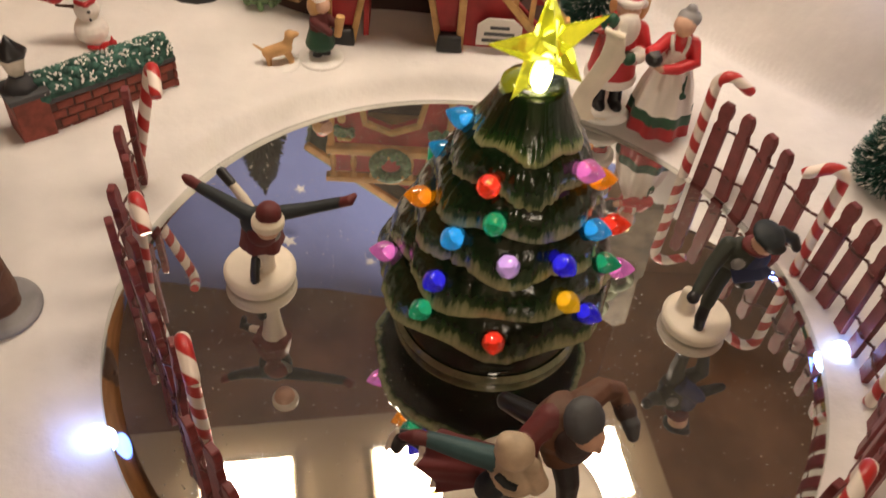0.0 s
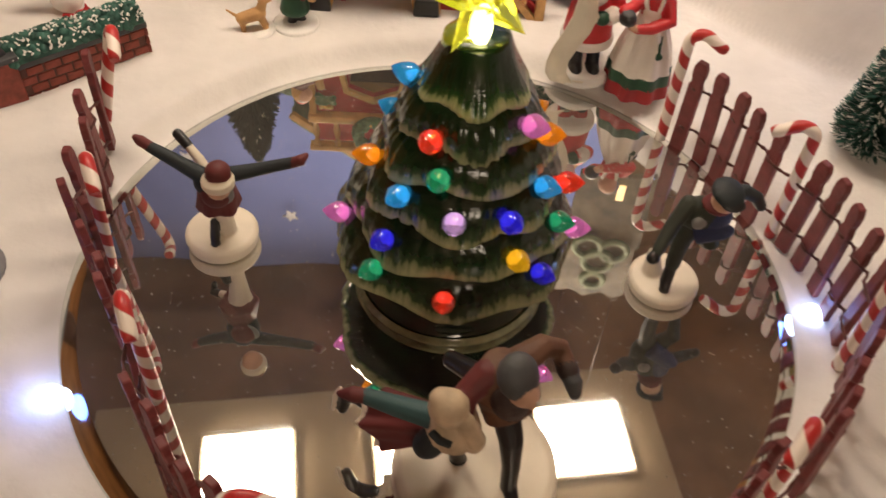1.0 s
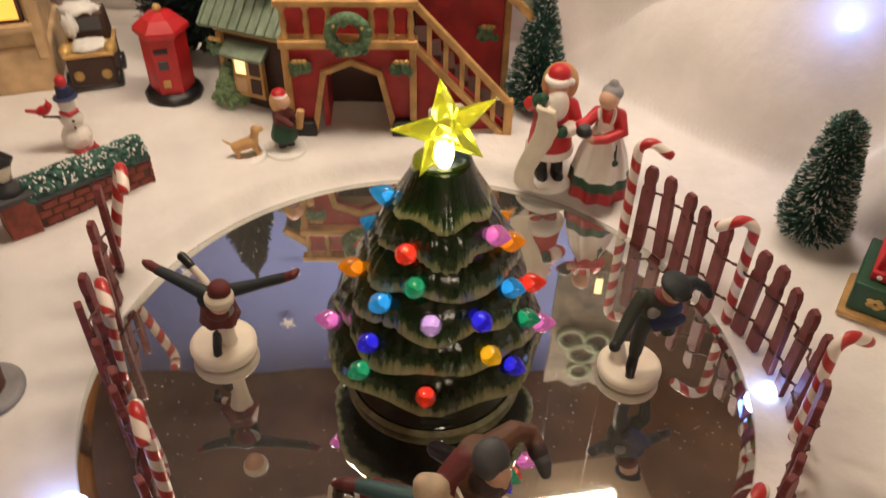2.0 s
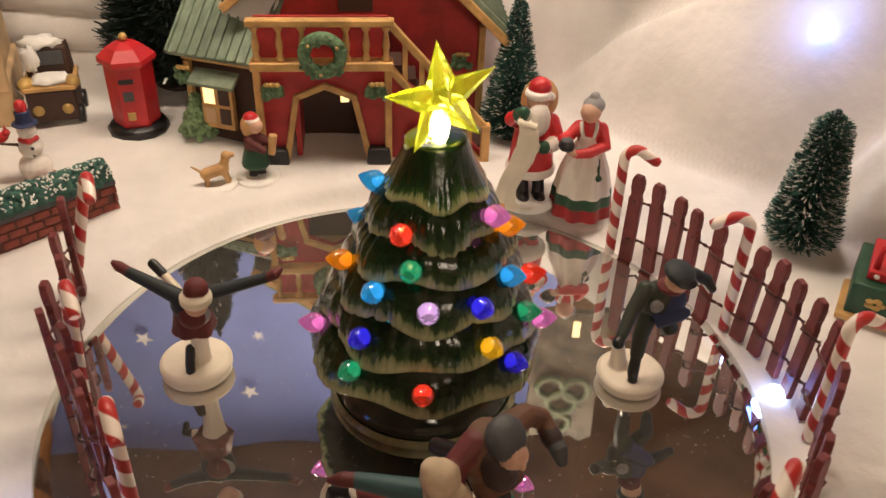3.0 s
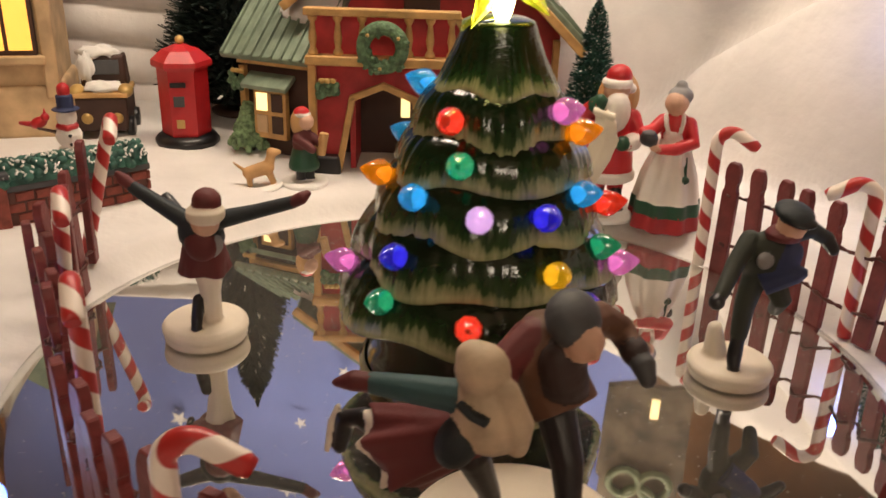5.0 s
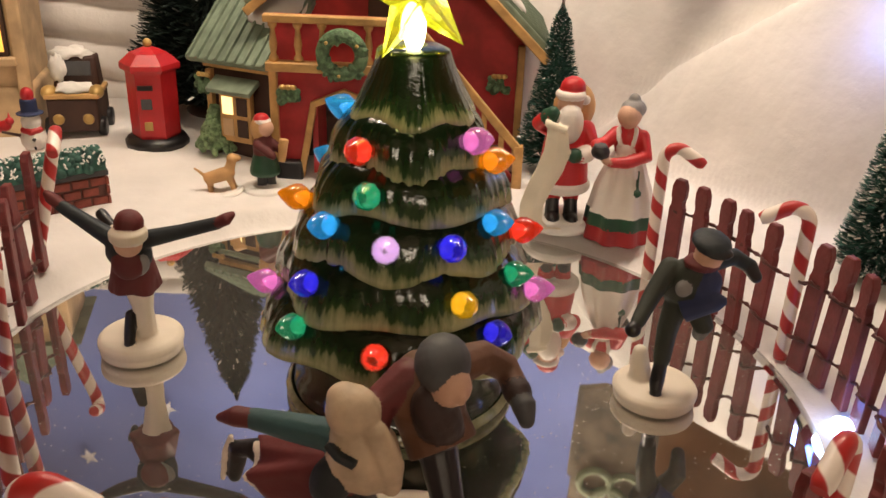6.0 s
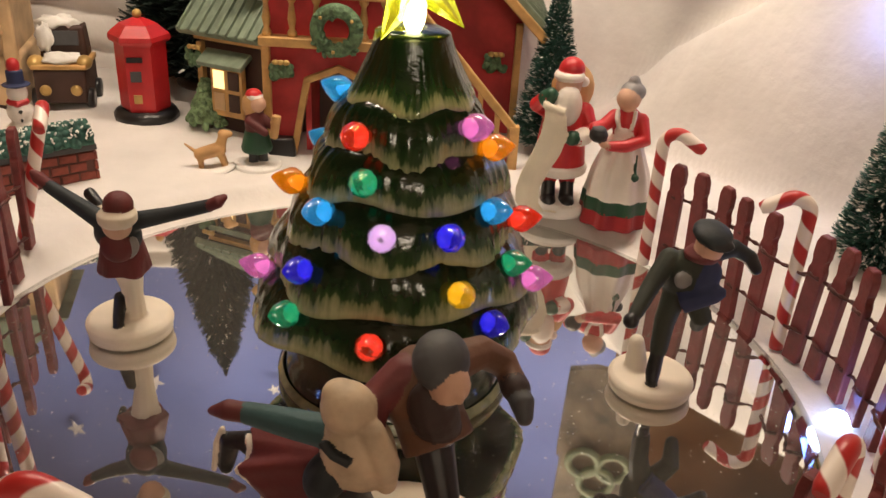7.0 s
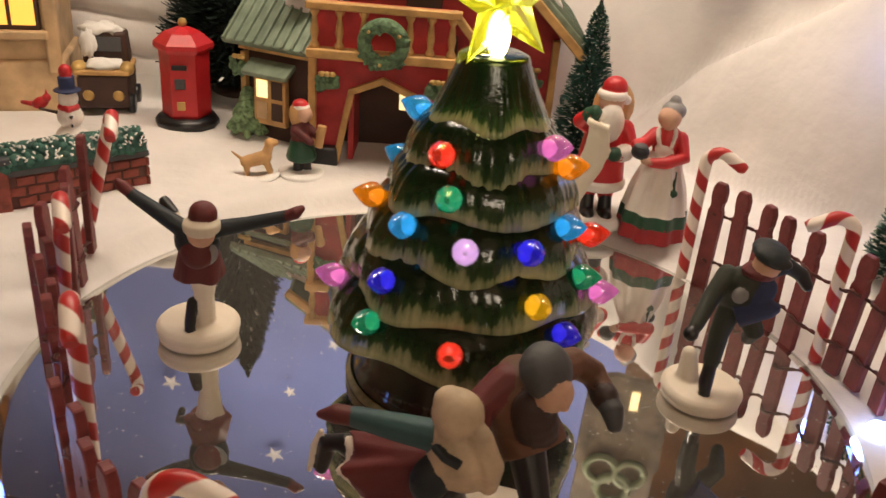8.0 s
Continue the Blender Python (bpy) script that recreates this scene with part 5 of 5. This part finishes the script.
# ---- brick wall, lamp, snowman, truck, lodge ----
def brick_wall():
    a, b = Vector((-0.205, 0.098, 0)), Vector((-0.1555, 0.1390, 0))
    yaw = math.degrees(math.atan2(b.y - a.y, b.x - a.x))
    c = (a + b) / 2
    ln = (b - a).length + 0.002
    wall = thing("brick_garden_wall", "low red brick wall topped with frosted green garland", "wall", pose(c.x, c.y, 0.0025, 0, 0, yaw))
    f = Form()
    f.box((0, 0, 0.0105), (ln - 0.001, 0.0100, 0.021), MORTAR)
    f.make("wall_core", wall, "dark mortar")
    f = Form()
    f.box((0, 0, 0), (0.0078, 0.0016, 0.0040), BRICK, bevel=0.0004)
    src = f.make("brick")
    data = src.data
    bpy.data.objects.remove(src)
    rnd = random.Random(3)
    for row in range(4):
        n = int(ln / 0.0088)
        for i in range(n):
            x = -ln / 2 + 0.0050 + i * 0.0088 + (0.0044 if row % 2 else 0)
            if abs(x) > ln / 2 - 0.003:
                continue
            ob = new("brick", data)
            ob.parent = wall
            ob.matrix_basis = pose(x, -0.0050 + rnd.uniform(-0.0003, 0.0002), 0.0030 + row * 0.0050, 0, rnd.uniform(-2, 2), 0)
        for i in (0, 1):
            ob = new("brick", data)
            ob.parent = wall
            ob.matrix_basis = pose(ln / 2, -0.0025 + 0.0050 * i, 0.0030 + row * 0.0050, 0, 0, 90)
    f = Form()
    f.box((0, 0, 0.0225), (ln + 0.002, 0.0135, 0.003), GREY, bevel=0.0006)
    f.make("coping", wall, "grey coping")
    f = Form()
    for i in range(170):
        x = rnd.uniform(-ln / 2, ln / 2)
        t = rnd.uniform(0, math.pi)
        f.ball((x, 0.0070 * math.cos(t), 0.0245 + 0.0085 * math.sin(t)), (0.0030, 0.0022, 0.0022), NEEDLE, rot=(0, rnd.uniform(-50, 50), rnd.uniform(0, 90)), seg=6, rows=4)
    f.tube([(-ln / 2, 0, 0.026), (ln / 2, 0, 0.026)], 0.0072, NEEDLE, seg=10)
    f.make("garland", wall, "green garland", kind="stuff")
    f = Form()
    for i in range(230):
        x = rnd.uniform(-ln / 2, ln / 2)
        t = rnd.uniform(0.5, 2.8)
        f.ball((x, 0.0088 * math.cos(t) - 0.001, 0.0250 + 0.0098 * math.sin(t)), (0.0012, 0.0005, 0.0005), FLOCK, rot=(0, rnd.uniform(-60, 60), rnd.uniform(0, 180)), seg=5, rows=3)
    f.make("frost", wall, "white frost", kind="stuff")
    # pier with a lantern at the near end
    p = c - Vector((math.cos(radians(yaw)), math.sin(radians(yaw)), 0)) * (ln / 2 + 0.006)
    lamp = thing("pier_lantern", "grey lantern on a dark brick pier at the wall's end", "lantern", pose(p.x, p.y, 0.0025, 0, 0, yaw))
    f = Form()
    f.box((0, 0, 0.014), (0.016, 0.016, 0.028), BRICK, bevel=0.0006)
    f.make("pier", lamp)
    f = Form()
    f.box((0, 0, 0.0295), (0.019, 0.019, 0.0030), GREY, bevel=0.0006)
    f.lathe([(0.008, 0.031), (0.0045, 0.036), (0.0030, 0.038)], GREY, seg=8)
    f.make("pier_cap", lamp, "grey cap")
    f = Form()
    f.lathe([(0.0035, 0.038), (0.0060, 0.048), (0.0060, 0.0485)], CREAM, seg=6)
    f.make("lantern_glass", lamp, "pale glass")
    f = Form()
    f.lathe([(0.0030, 0.0372), (0.0042, 0.0382)], BLACK, seg=6)
    f.lathe([(0.0075, 0.0485), (0.0070, 0.050), (0.0025, 0.055), (0.0008, 0.058)], BLACK, seg=6)
    f.make("lantern_roof", lamp, "black roof")


def snowman():
    f = Form()
    f.ball((0, 0, 0.008), (0.0090, 0.0090, 0.0085), WHITE)
    f.ball((0, 0, 0.0205), (0.0068, 0.0068, 0.0066), WHITE)
    f.ball((0, -0.0005, 0.0305), 0.0052, WHITE)
    f.lathe([(0.0070, 0.0342), (0.0070, 0.0350), (0.0042, 0.0352), (0.0042, 0.0420), (0.0008, 0.0422)], BLUE, seg=16)
    f.ball((0, 0, 0.0445), (0.0034, 0.0034, 0.0040), RED)
    f.tube([(-0.005, -0.002, 0.0265), (0.0, -0.0062, 0.0258), (0.005, -0.002, 0.0265)], 0.0014, RED, seg=8)
    for z in (0.017, 0.022):
        f.ball((0.001, -0.0068, z), 0.0009, BLACK, seg=6, rows=4)
    f.limb([(-0.006, -0.001, 0.0230), (-0.0140, -0.003, 0.0260)], [0.0010, 0.0008], DARKWOOD)
    cast(f, "snowman_figurine", label="white snowman figurine with blue hat and red scarf", category="snowman", at=pose(-0.203, 0.1700, 0.008, 0, 0, 20))
    for x, y, z in ((-0.216, 0.166, 0.033), (-0.193, 0.160, 0.008)):
        f = Form()
        f.ball((0, 0, 0.003), (0.0048, 0.0030, 0.0030), RED, rot=(0, -25, 0))
        f.ball((0.0036, 0, 0.0060), 0.0022, RED)
        f.lathe([(0.0012, 0.0068), (0.0002, 0.0105)], RED, c=(0.0036, 0, 0), seg=8)
        f.limb([(-0.004, 0, 0.002), (-0.0095, 0, 0.0025)], [0.0015, 0.0010], RED)
        f.make("bird_figurine", label="small red bird figurine near the snowman", category="bird", at=pose(x, y, z if z > 0.02 else snow_z(x, y)), group="birds")


def flower_truck():
    tr = thing("toy_cart", "brown toy truck loaded with snow-covered goods", "truck", pose(-0.2130, 0.2480, snow_z(-0.213, 0.248), 0, 0, 12))
    f = Form()
    f.box((0, 0, 0.0140), (0.0290, 0.0340, 0.0200), DARKWOOD, bevel=0.0015)
    f.make("body", tr)
    f = Form()
    f.box((0, -0.001, 0.0255), (0.0310, 0.0330, 0.0030), TIMBER, bevel=0.0008)
    f.make("tray", tr, "ochre tray")
    for x in (-0.0085, 0.0085):
        f = Form()
        f.lathe([(0.0034, 0), (0.0030, 0.0012), (0.0010, 0.0016)], GOLD, seg=14)
        f.make("headlight", tr, "gold headlight", at=pose(x, -0.0170, 0.0120, 90))
    for x in (-0.0150, 0.0150):
        for y in (-0.011, 0.011):
            f = Form()
            f.lathe([(0.0012, -0.002), (0.0056, -0.002), (0.0060, 0), (0.0056, 0.002), (0.0012, 0.002)], BLACK, seg=18)
            f.make("wheel", tr, at=pose(x, y, 0.0060, 0, 90, 0))
    f = Form()
    f.box((0, 0.0085, 0.0360), (0.0270, 0.0150, 0.0190), DARKWOOD, bevel=0.002, taper=0.9)
    f.make("cab", tr, "brown cab")
    f = Form()
    f.box((0, 0.0008, 0.0385), (0.0190, 0.0012, 0.0085), GREY, rot=(-8, 0, 0), bevel=0.0004)
    f.make("windscreen", tr, "dull windscreen")
    for x in (-0.0135, 0.0135):
        f = Form()
        f.ball((x, -0.0105, 0.0270), (0.0045, 0.0068, 0.0042), GOLD)
        f.make("fender", tr, "gold fender")

    def heap(name, c, size, seed):
        f = Form()
        rings = []
        for i in range(12):
            a = math.pi * (i + 0.04 * (i == 0) - 0.04 * (i == 11)) / 11
            ring = []
            for j in range(26):
                b = 2 * math.pi * j / 26
                d = Vector((math.sin(a) * math.cos(b), math.sin(a) * math.sin(b), -math.cos(a)))
                k = 1 + 0.45 * noise.noise(d * 2.4 + Vector((seed, 0, 0)))
                ring.append((c[0] + d.x * size[0] * k, c[1] + d.y * size[1] * k, c[2] + d.z * size[2] * k))
            rings.append(ring)
        f.skin(rings, FLOCK)
        f.make(name, tr, "white snow")
    heap("bonnet_snow", (0.001, -0.0085, 0.0285), (0.0110, 0.0085, 0.0035), 3.0)
    heap("roof_snow", (-0.002, 0.0080, 0.0460), (0.0120, 0.0075, 0.0042), 8.0)
    heap("cab_snow", (-0.009, -0.0010, 0.0390), (0.0045, 0.0035, 0.0085), 14.0)


def lodge():
    h = thing("lit_lodge", "tan stone miniature house with an amber lit window", "house", pose(-0.2700, 0.2500, snow_z(-0.27, 0.25) - 0.002, 0, 0, 14))
    f = Form()
    f.box((0, 0.01, 0.065), (0.058, 0.060, 0.130), STONE, bevel=0.002)
    f.box((0, 0.01, 0.0160), (0.064, 0.066, 0.032), STONE, bevel=0.003)
    f.make("wall", h)
    f = Form()
    f.box((0.006, -0.0215, 0.078), (0.032, 0.004, 0.056), DARKWOOD, bevel=0.0008)
    f.make("window_frame", h, "dark window frame")
    for x in (-0.0015, 0.0135):
        f = Form()
        f.box((x, -0.0240, 0.078), (0.0125, 0.0010, 0.050), AMBER)
        f.make("pane", h, "amber lit pane")
    f = Form()
    f.box((0.006, -0.0235, 0.0475), (0.040, 0.0080, 0.0050), STONE, bevel=0.001)
    f.make("sill", h)
    f = Form()
    f.box((0.0275, -0.021, 0.074), (0.0080, 0.0060, 0.100), STONE, bevel=0.0015)
    f.make("pilaster", h)
    f = Form()
    f.prism([(-0.036, 0.130), (0.036, 0.130), (0, 0.160)], 0.070, ROOF, pose(0, 0.01, 0))
    f.make("roof", h, "green roof")


brick_wall()
snowman()
flower_truck()
lodge()


def dark_visitor():
    f = Form()
    f.lathe([(0.004, 0), (0.0165, 0), (0.0170, 0.0020), (0.015, 0.0035), (0.004, 0.004)], HAIR, seg=26)
    f.lathe([(0.0085, 0.0035), (0.0095, 0.012), (0.0080, 0.026), (0.0062, 0.040), (0.0035, 0.046)], BROWN, seg=22)
    f.ball((0, 0, 0.0500), 0.0052, SKIN)
    f.lathe([(0.0078, 0.0525), (0.0078, 0.0535), (0.0050, 0.0540), (0.0046, 0.0600), (0.001, 0.0605)], BLACK, seg=18)
    f.limb([(0.005, -0.002, 0.040), (0.0085, -0.004, 0.030), (0.006, -0.007, 0.024)], [0.0032, 0.0028, 0.0022], BROWN)
    cast(f, "visitor_figurine", label="painted figurine in a long brown coat and black hat", category="figurine", at=pose(-0.1930, -0.012, snow_z(-0.193, -0.012)))


def music_box():
    """Green base with a red bench-like top, at the snow's edge."""
    g = thing("toy_trolley", "green and red toy trolley base with gold ornament", "toy", pose(0.2440, 0.0330, snow_z(0.244, 0.033), 0, 0, -33))
    f = Form()
    f.box((0, 0, 0.0015), (0.066, 0.046, 0.0030), TIMBER, bevel=0.0006)
    f.make("board", g, "ochre board")
    f = Form()
    f.box((0, 0, 0.0115), (0.060, 0.040, 0.0170), GREEN, bevel=0.0012)
    f.make("body", g)
    for x in (-0.018, 0.004, 0.022):
        f = Form()
        for i in range(5):
            f.ball((x + 0.0028 * math.cos(i * 1.256), -0.0204, 0.0115 + 0.0020 * math.sin(i * 1.256)), (0.0022, 0.0008, 0.0014), GOLD, seg=8, rows=5)
        f.make("ornament", g, "gold ornament")
    f = Form()
    f.box((0, 0.002, 0.0225), (0.050, 0.032, 0.0050), RED, bevel=0.0008)
    for i in range(8):
        f.ball((-0.021 + i * 0.006, -0.0142, 0.0225), (0.0014, 0.0008, 0.0014), WHITE, seg=8, rows=5)
    f.make("deck", g, "red deck with white dots")
    f = Form()
    f.box((0.004, 0.004, 0.0330), (0.030, 0.022, 0.018), RED, bevel=0.002, taper=0.8)
    f.make("cabin", g, "red cabin")
    f = Form()
    f.tube([(-0.022, -0.010, 0.024), (-0.022, -0.010, 0.036), (0.0, -0.012, 0.040)], 0.0018, RED, seg=8)
    f.make("rail", g, "red rail")


dark_visitor()
music_box()


# ---- board above the snow slope, standing in for a building ----
def plaque():
    # flat board in place of a building that only the mirror reflects
    p = thing("building_board", "dull tan board with pale green rings, stand-in for a building in the mirror's reflection", "plaque", pose(0.137, 0.236, 0.165, 0, 0, -6))
    f = Form()
    f.prism([(-0.028, -0.011), (-0.010, -0.015), (0.010, -0.012), (0.028, -0.015), (0.030, 0.060), (0.027, 0.064), (0.029, 0.120), (0.020, 0.126), (0.010, 0.119), (-0.004, 0.127), (-0.016, 0.120), (-0.029, 0.124),
             (-0.027, 0.064), (-0.030, 0.060)], 0.006, PLAQUE, pose(0, 0, 0))
    f.make("board", p)
    for x, z, r in ((-0.0105, 0.0640, 0.0105), (0.0105, 0.0660, 0.0105), (0.0, 0.0800, 0.0115), (0.0, 0.1030, 0.0085)):
        f = Form()
        f.tube([(x + r * math.cos(a), -0.0045, z + r * math.sin(a)) for a in np.linspace(0, 2 * math.pi, 33)], 0.0028, PALEGREEN, seg=8)
        f.make("ring", p, "pale green ring")
    f = Form()
    f.box((0.004, -0.0036, 0.0030), (0.0056, 0.0016, 0.0150), GLOW, bevel=0.0004)
    f.make("lit_pane", p, "narrow lit pane")
    # cords added to hold the board up
    for x in (-0.022, 0.022):
        f = Form()
        f.tube([(x, 0.0, 0.118), (x, 0.0, 0.301)], 0.00025, BLACK, seg=6)
        f.make("cord", p, "added thin dark cord")


plaque()


# ---- cold LED lamps on the snow ----
for x, y in ((-0.1408, -0.0668), (0.1600, -0.0110), (0.2235, 0.1480)):
    gz = max(snow_z(x, y), -0.002)
    led = thing("led_lamp", "small cold white lamp glowing in the snow", "lamp", pose(x, y, gz), group="cold lamps")
    f = Form()
    f.lathe([(0.0010, -0.002), (0.0044, -0.0015), (0.0049, 0.0006), (0.0040, 0.0024), (0.0024, 0.0033), (0.0004, 0.0037)], LED, seg=20)
    f.make("bulb", led)
    pl = bpy.data.lights.new("led_light", "POINT")
    pl.energy, pl.color, pl.shadow_soft_size = 0.030 if y > 0.1 else 0.010, (0.14, 0.28, 1.0), 0.006
    new("led_light", pl).location = (x * 1.02, y * 1.02, gz + 0.0095) if y < 0.1 else (x - 0.012, y - 0.009, gz + 0.012)
